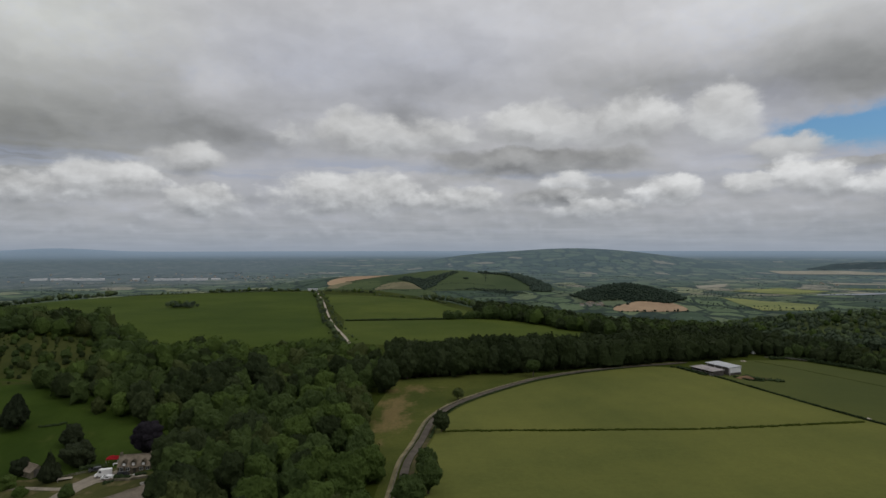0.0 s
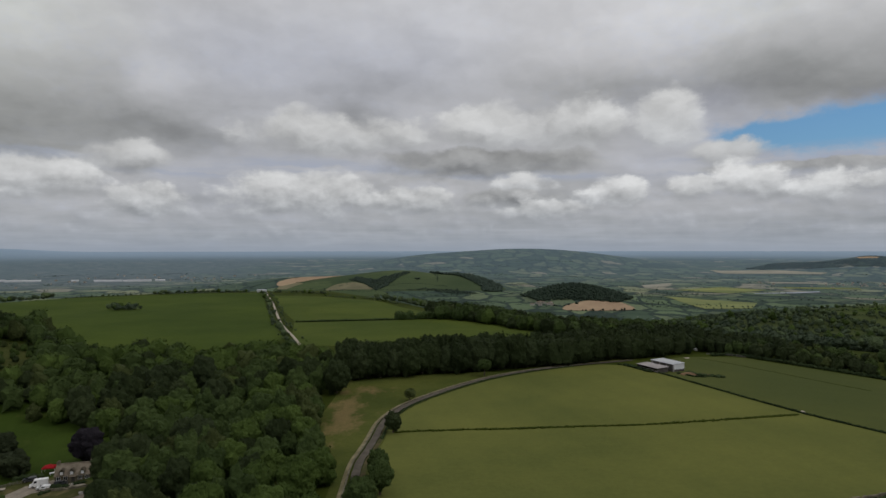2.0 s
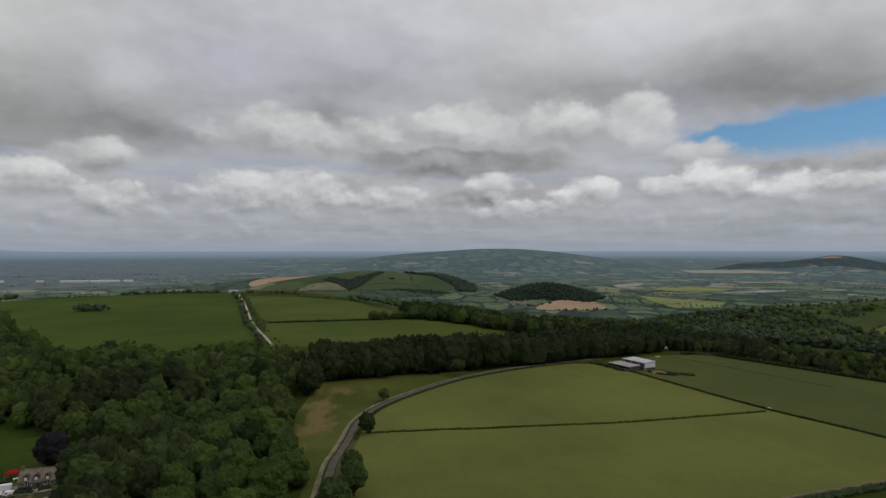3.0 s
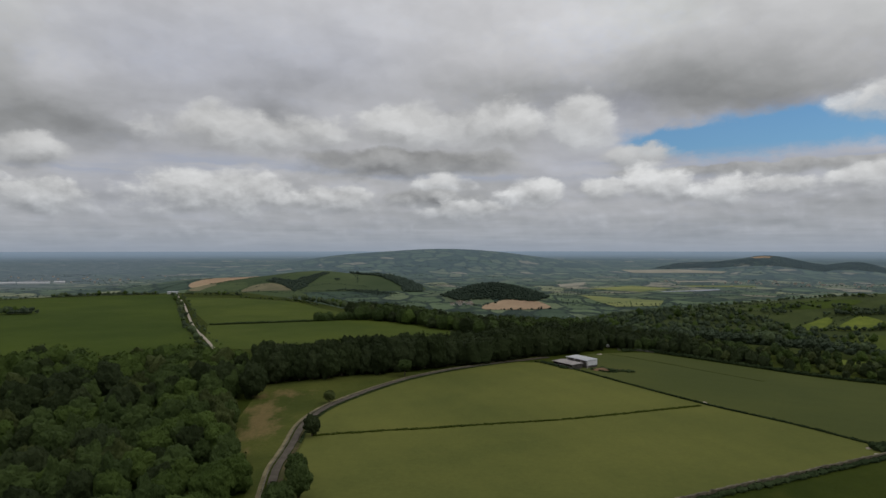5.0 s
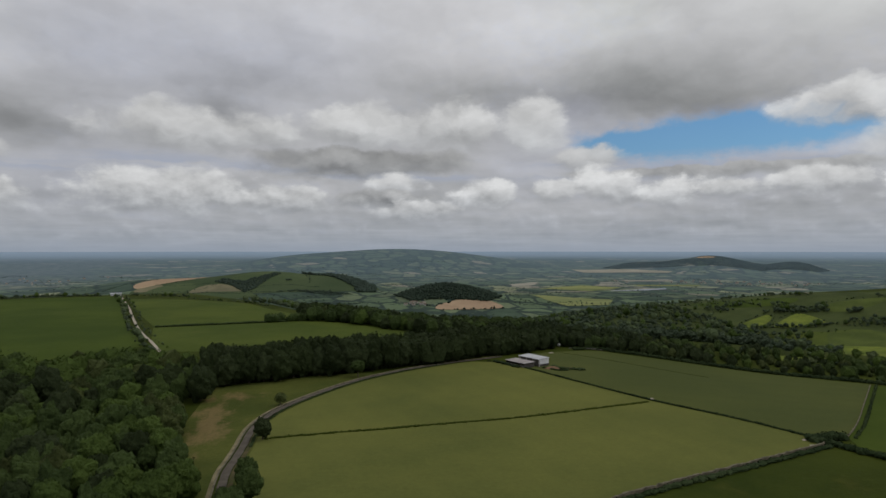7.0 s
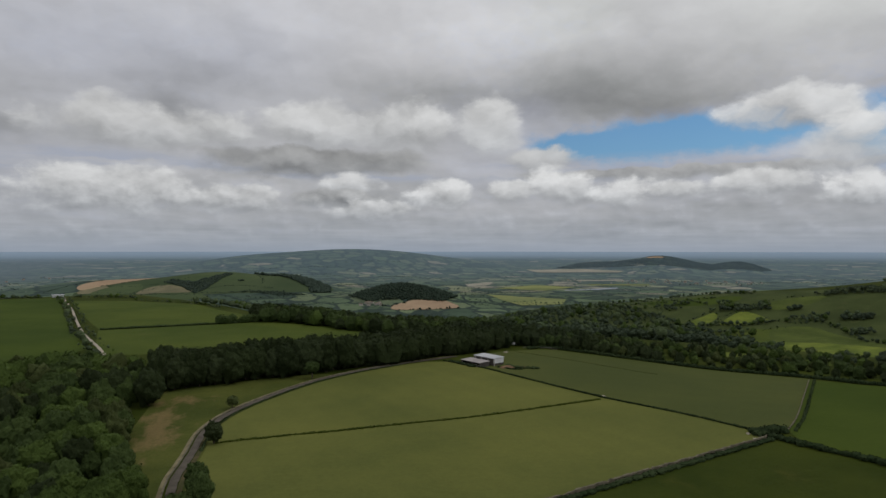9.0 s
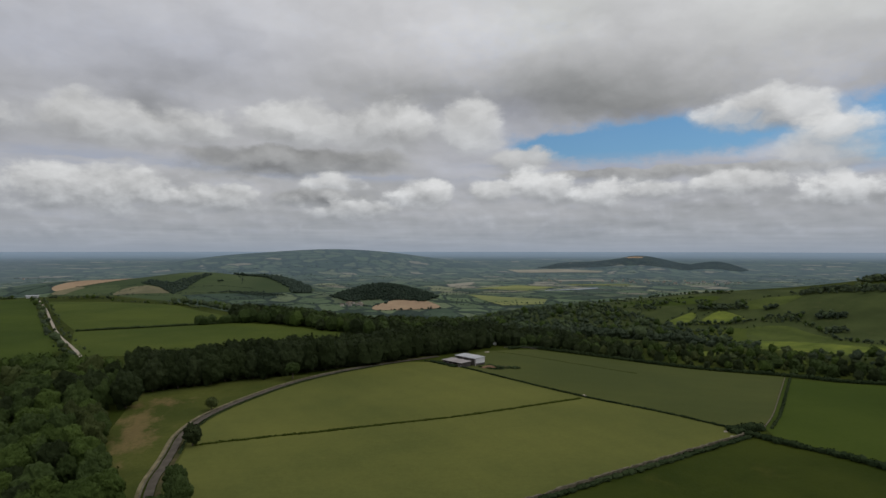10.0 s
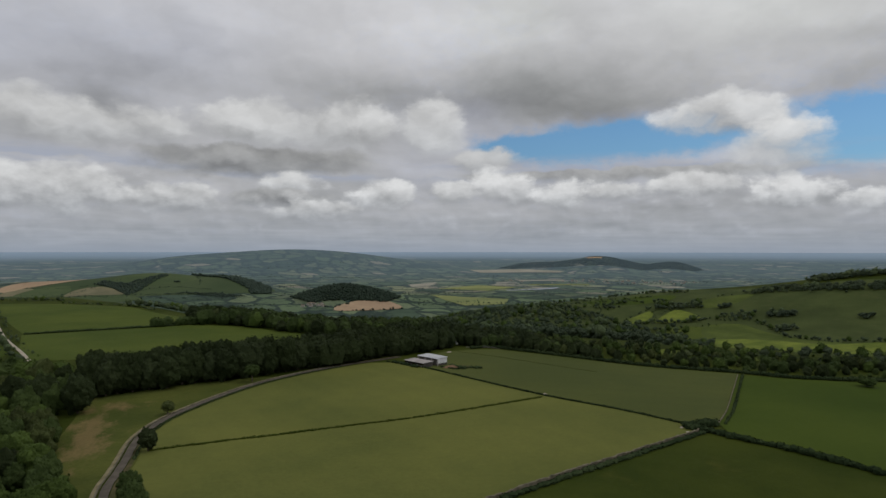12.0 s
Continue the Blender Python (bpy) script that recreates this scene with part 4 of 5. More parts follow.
hedge("wood_edge", [(192, 376), (208, 372), (231, 328), (254, 281), (281, 246), (293, 224), (311, 207), (340, 190)], 2.4, 1.8, "dark hedge below the field edge trees", "hedge", 31, 1.8, 22, 0.4, "shrubs")


def heap_of_stones(x, y, r, h, label, seed):
    rng = np.random.default_rng(seed)
    v, f = BALLS[2]
    ob = new("stone_heap", mesh_of("stone_heap", v * np.array([r, r * 0.7, h]) * (1 + 0.18 * rng.normal(size=(len(v), 1))), f, ["track"]))
    ob.matrix_basis = pose(x, y, float(height(x, y)), 0, 0, 40 * rng.random())
    return tagged(ob, label, "stones")


heap_of_stones(161.5, 244.0, 1.3, 0.55, "small pale heap of field stones", 41)
heap_of_stones(177.0, 178.0, 1.0, 0.5, "pale stones fallen at a wall corner", 42)
heap_of_stones(174.5, 172.5, 1.1, 0.45, "pale stones at a wall end", 43)
heap_of_stones(172.0, 368.0, 1.8, 0.7, "pale stone trough in the grass", 44)
hedge("bramble", [(-183, 292), (-179, 293), (-174, 296)], 1.6, 0.9, "low green bramble patch in the paddock", "hedge", 45, 0.9, 12, 0.25, "bushes")


def post_fence(points, label):
    """A post and rail fence."""
    ob = new("wooden_fence")
    p = spline(points, 2.2)
    for (x, y), (x1, y1) in zip(p, p[1:]):
        z, z1 = float(height(x, y)), float(height(x1, y1))
        bm = bmesh.new()
        bmesh.ops.create_cube(bm, size=1.0, matrix=Matrix.Translation((x, y, z + 0.6)) @ Matrix.Diagonal((0.14, 0.14, 1.5, 1)))
        part("post", bm, "fence_wood", ob)
        for up in (0.45, 0.8, 1.15):
            a, b = Vector((x, y, z + up)), Vector((x1, y1, z1 + up))
            bm = bmesh.new()
            m = Matrix.Translation((a + b) / 2) @ (b - a).to_track_quat("X", "Z").to_matrix().to_4x4() @ Matrix.Diagonal(((b - a).length, 0.05, 0.12, 1))
            bmesh.ops.create_cube(bm, size=1.0, matrix=m)
            part("rail", bm, "fence_wood", ob)
    return tagged(ob, label, "fence")


post_fence([(190, 380), (203, 374), (207, 366)], "grey weathered post and rail fence")
post_fence([(-148, 238.5), (-136, 243), (-129, 243)], "grey wooden fence beside the farm drive")


# ---- single trees and far woods ----
def single(name, x, y, width, base, top, leaf, label, seed, lobes=32, leaves=1600, size=0.26, cone=0.0):
    ob = make_tree(name, seed, width, base, top, lobes, leaves, size, leaf, 0, cone)
    ob.matrix_basis = pose(x, y, float(height(x, y)))
    return tagged(ob, label, "tree")


single("hedgerow_tree", -0.6, 231, 6.6, 0.1, 8.4, "leaf_shade", "dark rounded thorn tree beside the lane", 61)
single("hedgerow_tree", 6.5, 279, 7.4, 0.2, 6.4, "leaf_olive", "thin greyish tree beside the lane", 62, 5, 260, 0.42)
single("hedgerow_tree", 45.5, 325, 8.6, 2.2, 9.0, "leaf_b", "small round tree on the grass verge", 63)
single("hedgerow_tree", -5.0, 186, 7.4, 0.1, 8.6, "leaf_b", "bushy green tree at the lane side", 64)
single("hedgerow_tree", -4.0, 172, 8.0, 0.1, 9.4, "leaf_b", "broad green tree overhanging the lane", 65)
single("hedgerow_tree", -8.5, 163, 10.0, 0.1, 9.4, "leaf_b", "green tree overhanging the lane", 66)
single("conifer", -192, 290, 17.5, -2.0, 17.6, "leaf_dark", "dark spreading cedar in a paddock", 67, 46, 2200, 0.4, 1.0)
single("garden_tree", -158, 274, 10.6, -2.0, 9.4, "leaf_dark", "dark rounded tree in a paddock", 68)
single("garden_tree", -141, 252, 13.1, -2.0, 10.5, "leaf_dark", "dark dense tree beside the farm drive", 69)
single("garden_tree", -149, 258, 10.6, -2.0, 7.2, "leaf_dark", "low dark tree beside the farm drive", 70)
single("conifer", -146, 239, 11.2, -2.0, 12.7, "leaf_dark", "dark pointed yew beside the drive", 71, 46, 2000, 0.35, 1.08)
single("copper_beech", -118, 255, 14.0, -2.0, 14.3, "leaf_copper", "dark purple-leaved tree behind the farmhouse", 72)
single("garden_tree", -130, 221, 6.2, -2.0, 5.0, "leaf_b", "small green garden tree", 73, 14, 500)
single("garden_tree", -160, 236, 8.1, -2.0, 6.1, "leaf_a", "bright green garden bush", 74, 14, 600)
single("garden_tree", -150, 228, 5.6, -2.0, 4.2, "leaf_a", "bright green garden bush", 75, 14, 500)
single("garden_tree", -163, 248, 8.8, -2.0, 7.7, "leaf_dark", "dark tree beside a shed", 76)

# the clump on the upland pasture
rng = np.random.default_rng(80)
FAR_SORTS = [("leaf_combe_hazed", 81, 9.0, 0.2, 9.0), ("leaf_dusky_hazed", 82, 8.0, 0.2, 8.5), ("leaf_a", 83, 10.0, 0.2, 10.0), ("leaf_pale", 84, 8.0, 0.2, 7.5)]


def row_of(line, gap, lo, hi, sorts=(4, 3, 3, 0), wander=0.3, seed=0):
    """Trees along a line: x, y, scale, sort, turn."""
    r = np.random.default_rng(seed)
    p = spline(line, gap * 0.55)
    p = p + r.normal(size=p.shape) * gap * wander
    w = np.array(sorts, float)
    return [(x, y, lo * 0.7 + (hi * 1.05 - lo * 0.7) * r.random() ** 1.7, r.choice(4, p=w / w.sum()), r.uniform(0, 6.28)) for x, y in p]


def fill_of(outline, gap, lo, hi, sorts=(4, 3, 3, 0), seed=0):
    r = np.random.default_rng(seed)
    w = np.array(sorts, float)
    return [(x, y, lo * 0.8 + (hi * 1.08 - lo * 0.8) * r.random() ** 1.4, r.choice(4, p=w / w.sum()), r.uniform(0, 6.28)) for x, y in scatter(outline, gap * 0.88, seed)]


FINE, COARSE, TINY = (9, 300, 0.5, 2), (7, 100, 0.7, 2), (5, 5, 0.9)
grove("tree_clump", fill_of([(-297, 688), (-268, 689), (-266, 704), (-296, 703)], 5.0, 0.75, 1.0, (2, 6, 1, 0), 85), COARSE, "isolated clump of dark trees on the pasture", FAR_SORTS)
lane_p = spline(FARM_LANE, 9.0)
lane_n = sideways(lane_p)
grove("lane_hedge", row_of(lane_p[1:-2] + lane_n[1:-2] * 5.0, 7.0, 0.3, 0.8, (3, 5, 1, 0), 0.22, 86) + row_of(lane_p[1:-3] - lane_n[1:-3] * 5.0, 8.0, 0.12, 0.4, (3, 5, 1, 0), 0.2, 87),
      COARSE, "ragged dark hedge trees lining the farm track", FAR_SORTS)
grove("skyline_trees", row_of([(-330, 915), (-290, 935), (-212, 945)], 3.2, 0.55, 0.8, (3, 5, 1, 0), 0.4, 88) + row_of([(-180, 955), (-120, 935), (-95, 915)], 4, 0.3, 0.65, (3, 4, 2, 0), 0.5, 89)
      + row_of([(-95, 880), (-20, 800), (5, 745)], 4.5, 0.22, 0.4, (3, 4, 2, 0), 0.4, 90) + fill_of([(-30, 800), (10, 770), (40, 690), (60, 650), (90, 640), (20, 790)], 8, 0.8, 1.15, (4, 3, 2, 0), 91),
      COARSE, "row of dark trees along the upland skyline", FAR_SORTS)
grove("skyline_trees", row_of([(-640, 700), (-560, 745), (-500, 800), (-440, 860)], 4.5, 0.8, 1.25, (3, 5, 1, 0), 0.6, 92) + row_of([(-430, 865), (-360, 905)], 5, 0.2, 0.5, (3, 4, 1, 0), 0.4, 93),
      COARSE, "dark trees on the far edge of the pasture", FAR_SORTS)

# the combe and the spur beyond it; grass that stays clear of trees
CLEAR = [[(572, 682), (635, 702), (624, 676), (586, 660)], [(595, 650), (648, 676), (665, 668), (652, 620), (621, 626)], [(687, 658), (717, 680), (757, 664), (771, 640), (734, 632), (699, 637)],
         [(545, 545), (600, 590), (646, 581), (660, 560), (648, 530), (630, 490), (632, 440), (672, 404), (627, 372), (585, 388), (520, 440)], [(286, 300), (300, 325), (326, 314), (313, 290)], [(306, 282), (318, 296), (334, 276), (322, 264)],
         [(2173, 2894), (2214, 2873), (2247, 2826), (2206, 2795), (2155, 2840)]]


def open_ground(rows):
    """The trees that don't stand in the open pastures."""
    p = np.array([r[:2] for r in rows], float)
    hit = np.zeros(len(p), bool)
    for outline in CLEAR:
        hit |= inside(p, [tuple(map(float, q)) for q in outline])
    return [r for r, h in zip(rows, hit) if not h]


COMBE = [(236, 470), (300, 420), (345, 380), (560, 632), (572, 705), (540, 745), (500, 800), (430, 900), (340, 860), (250, 640)]
GROVES = [
    fill_of(COMBE, 11.5, 0.25, 1.35, (2, 9, 1, 0), 94), fill_of([(236, 470), (300, 420), (345, 380), (440, 500), (400, 640), (300, 760), (250, 640)], 9.5, 0.5, 1.25, (0, 1, 0, 0), 170),
    fill_of([(290, 345), (345, 378), (560, 630), (600, 610), (560, 520), (420, 390), (330, 300)], 13.5, 0.2, 1.15, (3, 7, 1, 1), 95),
    fill_of([(430, 900), (470, 850), (520, 870), (500, 960), (440, 990)], 12.0, 0.5, 1.1, (4, 6, 2, 0), 144),
    fill_of([(540, 745), (575, 700), (582, 750), (592, 830), (575, 900), (540, 960), (480, 1000), (430, 990), (430, 900), (500, 800)], 9.0, 0.4, 1.0, (4, 6, 1, 0), 155),
    fill_of([(340, 860), (430, 900), (440, 1000), (400, 1040), (340, 960)], 10.0, 0.4, 1.0, (4, 6, 1, 0), 160),
]
drape("combe_floor", COMBE, "spur_grass", 0.2, 14, "rough grass under the trees of the combe", "grass")
grove("combe_wood", open_ground(sum(GROVES, [])), (7, 90, 0.75, 2), "tangled wood filling the combe", FAR_SORTS)
HEDGEROWS = [
    row_of([(652, 640), (660, 594), (682, 578), (673, 547), (655, 510), (641, 485), (650, 440), (675, 405), (700, 350)], 4.0, 0.25, 0.75, (3, 5, 1, 0), 0.5, 96),
    fill_of([(640, 714), (682, 692), (703, 665), (690, 648), (664, 674), (650, 686)], 6, 0.5, 1.05, (3, 5, 1, 0), 97),
    row_of([(574, 655), (597, 645), (621, 622), (650, 614)], 4.0, 0.5, 1.1, (3, 5, 1, 0), 0.6, 98),
    row_of([(590, 660), (620, 674), (640, 694)], 4.5, 0.15, 0.4, (4, 4, 2, 0), 0.5, 99),
    fill_of([(660, 610), (700, 605), (705, 580), (684, 574)], 7, 0.4, 0.9, (3, 5, 1, 0), 100),
    fill_of([(696, 632), (710, 626), (716, 638), (702, 644)], 4, 0.6, 0.95, (2, 6, 0, 0), 101),
    fill_of([(700, 560), (718, 536), (730, 546), (712, 572)], 5, 0.6, 1.0, (2, 6, 0, 0), 102),
    fill_of([(742, 466), (758, 466), (758, 478), (744, 478)], 4.5, 0.6, 0.95, (1, 5, 0, 0), 103),
    fill_of([(658, 518), (672, 500), (680, 508), (668, 528)], 5, 0.6, 1.0, (2, 6, 0, 0), 145),
    fill_of([(590, 408), (602, 416), (620, 404), (610, 396)], 5, 0.5, 0.9, (2, 6, 1, 0), 146),
    row_of([(572, 586), (600, 594), (640, 590)], 6, 0.1, 0.35, (4, 4, 2, 0), 0.4, 147),
    row_of([(500, 440), (540, 400), (590, 380)], 5, 0.3, 0.8, (4, 4, 2, 1), 0.7, 148),
    row_of([(568, 680), (600, 696), (637, 704)], 5, 0.1, 0.45, (4, 4, 2, 0), 0.4, 165), row_of([(686, 656), (716, 684), (758, 667), (774, 641)], 6, 0.1, 0.4, (4, 4, 2, 0), 0.4, 166),
    row_of([(597, 652), (622, 668), (648, 680), (668, 668)], 5, 0.1, 0.4, (4, 4, 2, 0), 0.4, 167),
]
grove("combe_trees", open_ground(sum(HEDGEROWS, [])), COARSE, "hedgerow trees among the combe pastures", FAR_SORTS)
grove("combe_trees", fill_of([(292, 290), (318, 268), (345, 240), (420, 200), (440, 260), (360, 300), (330, 330)], 13.0, 0.3, 0.95, (4, 4, 3, 2), 104), FINE,
      "dark bushy trees below the meadow", FAR_SORTS)
RIDGE = [
    row_of([(775, 655), (806, 612), (822, 558), (845, 500), (880, 430)], 2.2, 0.6, 1.2, (1, 6, 0, 0), 2.2, 105),
    row_of([(795, 655), (815, 618), (832, 562), (850, 520), (880, 450)], 2.4, 0.6, 1.1, (1, 6, 0, 0), 2.2, 106),
    fill_of([(850, 610), (905, 545), (960, 470), (980, 490), (930, 560), (870, 640)], 6.5, 0.8, 1.25, (1, 6, 0, 0), 107),
]
grove("ridge_wood", sum(RIDGE, []), (7, 60, 0.85, 1), "dark wood along the ridge", FAR_SORTS)
SPUR = [
    row_of([(570, 960), (640, 900), (700, 850), (740, 790), (745, 740)], 3.2, 0.25, 0.75, (3, 5, 1, 0), 1.0, 108),
    row_of([(593, 812), (612, 790)], 4, 0.3, 0.9, (4, 4, 2, 0), 0.5, 109),
    row_of([(632, 781), (652, 767)], 4, 0.6, 0.9, (4, 4, 2, 0), 0.5, 110),
    row_of([(640, 860), (668, 800), (660, 740)], 3.5, 0.2, 0.5, (4, 4, 2, 0), 0.5, 149),
    row_of([(600, 870), (640, 815), (700, 765)], 3.5, 0.2, 0.55, (4, 5, 1, 0), 0.6, 156),
    fill_of([(600, 760), (625, 745), (632, 770), (610, 800)], 8, 0.4, 0.8, (4, 5, 2, 0), 158),
    fill_of([(655, 705), (672, 700), (690, 725), (668, 735)], 8, 0.4, 0.8, (4, 5, 2, 0), 159),
]
grove("spur_trees", sum(SPUR, []), COARSE, "hedge trees on the grassy spur", FAR_SORTS)
single("field_bush", 307, 193, 9.0, 0.2, 5.0, "leaf_b", "round dark bush in the meadow", 111)

# woods on the far hills, with haze painted into their leaf colours
KNOLL_WOODS = [("wood_mid_hazed", 212, 16.0, 0.0, 14.0), ("wood_mid_hazed", 213, 19.0, 0.0, 12.0), ("wood_mid_hazed", 214, 14.0, 0.0, 16.0), ("wood_mid_hazed", 215, 15.0, 0.0, 13.0)]
FAR_WOODS = [("wood_far_hazed", 112, 16.0, 0.0, 14.0), ("wood_far_hazed", 113, 19.0, 0.0, 12.0), ("wood_far_hazed", 114, 14.0, 0.0, 16.0), ("wood_far_hazed", 115, 15.0, 0.0, 13.0)]


def ring_outline(b0, b1, d0, d1):
    f = lambda b, d: (d * math.sin(radians(b)), d * math.cos(radians(b)))
    m = (b0 + b1) / 2
    return [f(b0, (d0 + d1) / 2), f(b0 + (m - b0) * 0.4, d1), f(b1 - (b1 - m) * 0.4, d1), f(b1, (d0 + d1) / 2), f(b1 - (b1 - m) * 0.3, d0), f(b0 + (m - b0) * 0.3, d0)]


EVEN = (1, 1, 1, 1)
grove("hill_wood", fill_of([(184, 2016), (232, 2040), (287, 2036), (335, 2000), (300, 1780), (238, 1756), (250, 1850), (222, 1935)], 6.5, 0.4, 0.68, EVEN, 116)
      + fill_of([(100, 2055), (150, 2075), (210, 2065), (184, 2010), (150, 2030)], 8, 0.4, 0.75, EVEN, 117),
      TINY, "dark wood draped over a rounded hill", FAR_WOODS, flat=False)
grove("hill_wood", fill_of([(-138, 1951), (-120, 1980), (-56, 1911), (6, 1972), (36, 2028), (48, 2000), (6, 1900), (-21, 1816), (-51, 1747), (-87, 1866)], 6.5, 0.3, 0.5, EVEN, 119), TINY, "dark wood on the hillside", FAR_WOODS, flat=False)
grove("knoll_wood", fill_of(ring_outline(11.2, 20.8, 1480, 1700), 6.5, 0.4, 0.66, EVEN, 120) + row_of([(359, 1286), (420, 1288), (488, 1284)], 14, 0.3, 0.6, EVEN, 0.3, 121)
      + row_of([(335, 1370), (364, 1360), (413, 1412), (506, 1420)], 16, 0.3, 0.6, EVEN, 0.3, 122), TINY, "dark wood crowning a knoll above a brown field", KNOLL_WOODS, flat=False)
vale_rng = np.random.default_rng(150)
vale_rows = []
for k in range(300):
    b, d = vale_rng.uniform(-36, 60), 1450 + 1950 * vale_rng.random() ** 1.2
    x, y, _ = over(b, d)
    run, lean = vale_rng.uniform(50, 240), vale_rng.normal() * 0.3
    turn = radians(-b) + lean
    vale_rows += row_of([(x, y), (x + run * math.cos(turn), y + run * math.sin(turn))], 10.0, 0.1, 0.36, EVEN, 0.4, 400 + k)


def on_flat(x, y):
    """Clear of the hills in the vale."""
    b, d = math.degrees(math.atan2(x, y)), math.hypot(x, y)
    return d > 1430 and not (-14 < b < 10 and 1700 < d < 2400) and not (10.5 < b < 21 and d < 1800)


vale_rows = [r for r in vale_rows if on_flat(r[0], r[1])]
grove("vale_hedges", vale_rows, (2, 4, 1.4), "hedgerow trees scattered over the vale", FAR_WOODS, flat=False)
HILL_ROWS = [
    row_of([(-300, 1960), (-230, 1930), (-140, 1940), (-60, 1985)], 5.0, 0.14, 0.3, EVEN, 0.5, 301), row_of([(-60, 1770), (0, 1830), (70, 1850), (150, 1830)], 5.0, 0.14, 0.3, EVEN, 0.5, 302),
    row_of([(-200, 1800), (-110, 1760), (0, 1750), (90, 1740)], 5.0, 0.14, 0.3, EVEN, 0.5, 303), row_of([(120, 1880), (130, 1960), (125, 2030)], 5.0, 0.14, 0.3, EVEN, 0.5, 304),
    row_of([(-420, 1900), (-380, 1990), (-300, 2080)], 5.0, 0.14, 0.3, EVEN, 0.5, 305), fill_of([(60, 1900), (75, 1900), (78, 1925), (62, 1925)], 9, 0.4, 0.6, EVEN, 306),
    fill_of([(25, 1752), (84, 1778), (167, 1772), (226, 1690), (154, 1680), (84, 1755)], 7, 0.2, 0.45, EVEN, 310), row_of([(-190, 1770), (-140, 1790), (-90, 1735), (-40, 1730)], 5.0, 0.12, 0.3, EVEN, 0.5, 311),
    row_of([(-290, 1958), (-250, 1996), (-190, 2060)], 5.0, 0.12, 0.3, EVEN, 0.5, 313), row_of([(-290, 1850), (-200, 1830), (-120, 1920)], 6.0, 0.12, 0.3, EVEN, 0.5, 314),
]
grove("hill_hedges", sum(HILL_ROWS, []), (2, 10, 1.5), "hedges and single trees on a rounded hill", FAR_WOODS, flat=False)
HAZY_WOODS = [("far_wood_hazed", 312, 20.0, 0.0, 13.0), ("far_wood_hazed", 313, 24.0, 0.0, 11.0), ("far_wood_hazed", 314, 18.0, 0.0, 14.0), ("far_wood_hazed", 315, 19.0, 0.0, 12.0)]
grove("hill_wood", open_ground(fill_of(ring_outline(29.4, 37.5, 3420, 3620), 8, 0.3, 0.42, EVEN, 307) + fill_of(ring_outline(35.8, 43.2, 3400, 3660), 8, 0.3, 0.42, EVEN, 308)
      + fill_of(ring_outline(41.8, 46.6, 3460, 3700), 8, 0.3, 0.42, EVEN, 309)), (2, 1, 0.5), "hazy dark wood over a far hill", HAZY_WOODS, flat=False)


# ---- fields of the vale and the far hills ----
drape("hill_pasture", rounded([(-330, 1800), (-300, 1990), (-160, 2090), (0, 2110), (150, 2090), (290, 2040), (330, 1900), (240, 1780), (60, 1740), (-150, 1720)]), "hill_grass_hazed", 0.6, 30, "smooth green pasture over a rounded hill")
drape("far_field", rounded([(-351, 1977), (-300, 2080), (-180, 2130), (-165, 2095), (-254, 1996), (-290, 1955), (-331, 1900)]), "stubble", 1.0, 30, "tan stubble field on a hillside")
drape("far_field", rounded([(-331, 1895), (-290, 1952), (-270, 1930), (-282, 1850), (-328, 1843)]), "pale_stubble", 1.0, 30, "pale stubble at the foot of a hillside")
drape("far_field", rounded([(-190, 1800), (-173, 1888), (-124, 1910), (-80, 1846), (-60, 1775), (-132, 1795)]), "pale_stubble", 1.0, 30, "pale bare field on a hillside")
drape("far_field", rounded([(-180, 1750), (-147, 1790), (-67, 1765), (-20, 1680), (-100, 1640)]), "hill_ley_hazed", 1.0, 30, "green field on a hillside")
drape("far_field", rounded([(364, 1360), (413, 1404), (454, 1414), (506, 1404), (488, 1294), (359, 1296)]), "stubble", 1.0, 25, "brown ploughed field below a wooded knoll")
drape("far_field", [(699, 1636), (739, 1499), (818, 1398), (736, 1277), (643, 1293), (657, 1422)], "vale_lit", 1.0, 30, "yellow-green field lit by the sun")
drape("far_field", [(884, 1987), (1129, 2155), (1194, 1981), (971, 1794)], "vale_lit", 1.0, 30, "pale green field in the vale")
drape("far_field", [(895, 2285), (1076, 2420), (980, 2250), (860, 2147)], "far_straw_hazed", 1.0, 30, "pale straw field in the vale")
drape("far_field", [(1566, 3101), (1664, 3029), (1906, 2701), (1856, 2678), (1543, 2927)], "far_straw_hazed", 1.2, 40, "pale field at the foot of a far hill")
drape("far_field", [(2173, 2894), (2214, 2873), (2247, 2826), (2206, 2795), (2155, 2840)], "stubble", 1.5, 40, "reddish field near a hilltop")
# Patches of sun in the combe, laid on as brighter grass.
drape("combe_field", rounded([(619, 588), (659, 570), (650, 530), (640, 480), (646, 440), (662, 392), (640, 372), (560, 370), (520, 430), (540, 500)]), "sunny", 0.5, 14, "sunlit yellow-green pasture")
drape("combe_field", rounded([(597, 648), (648, 674), (663, 668), (652, 622), (621, 628)]), "sun_patch_grass", 0.55, 12, "sunlit green slope between hedges")
drape("combe_field", rounded([(572, 682), (635, 700), (622, 678), (586, 662)]), "sun_patch_grass", 0.55, 12, "small sunlit slope between hedges")
drape("combe_field", rounded([(548, 540), (600, 512), (620, 470), (634, 432), (672, 402), (627, 374), (585, 392), (560, 430), (535, 480)]), "sun_patch_grass", 0.7, 12, "sunlit yellow-green strip of pasture")
drape("combe_field", [(286, 300), (300, 325), (326, 314), (313, 290)], "sun_patch_grass", 0.5, 8, "small green clearing below the wood")
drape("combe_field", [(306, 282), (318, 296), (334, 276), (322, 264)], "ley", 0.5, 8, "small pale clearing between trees")
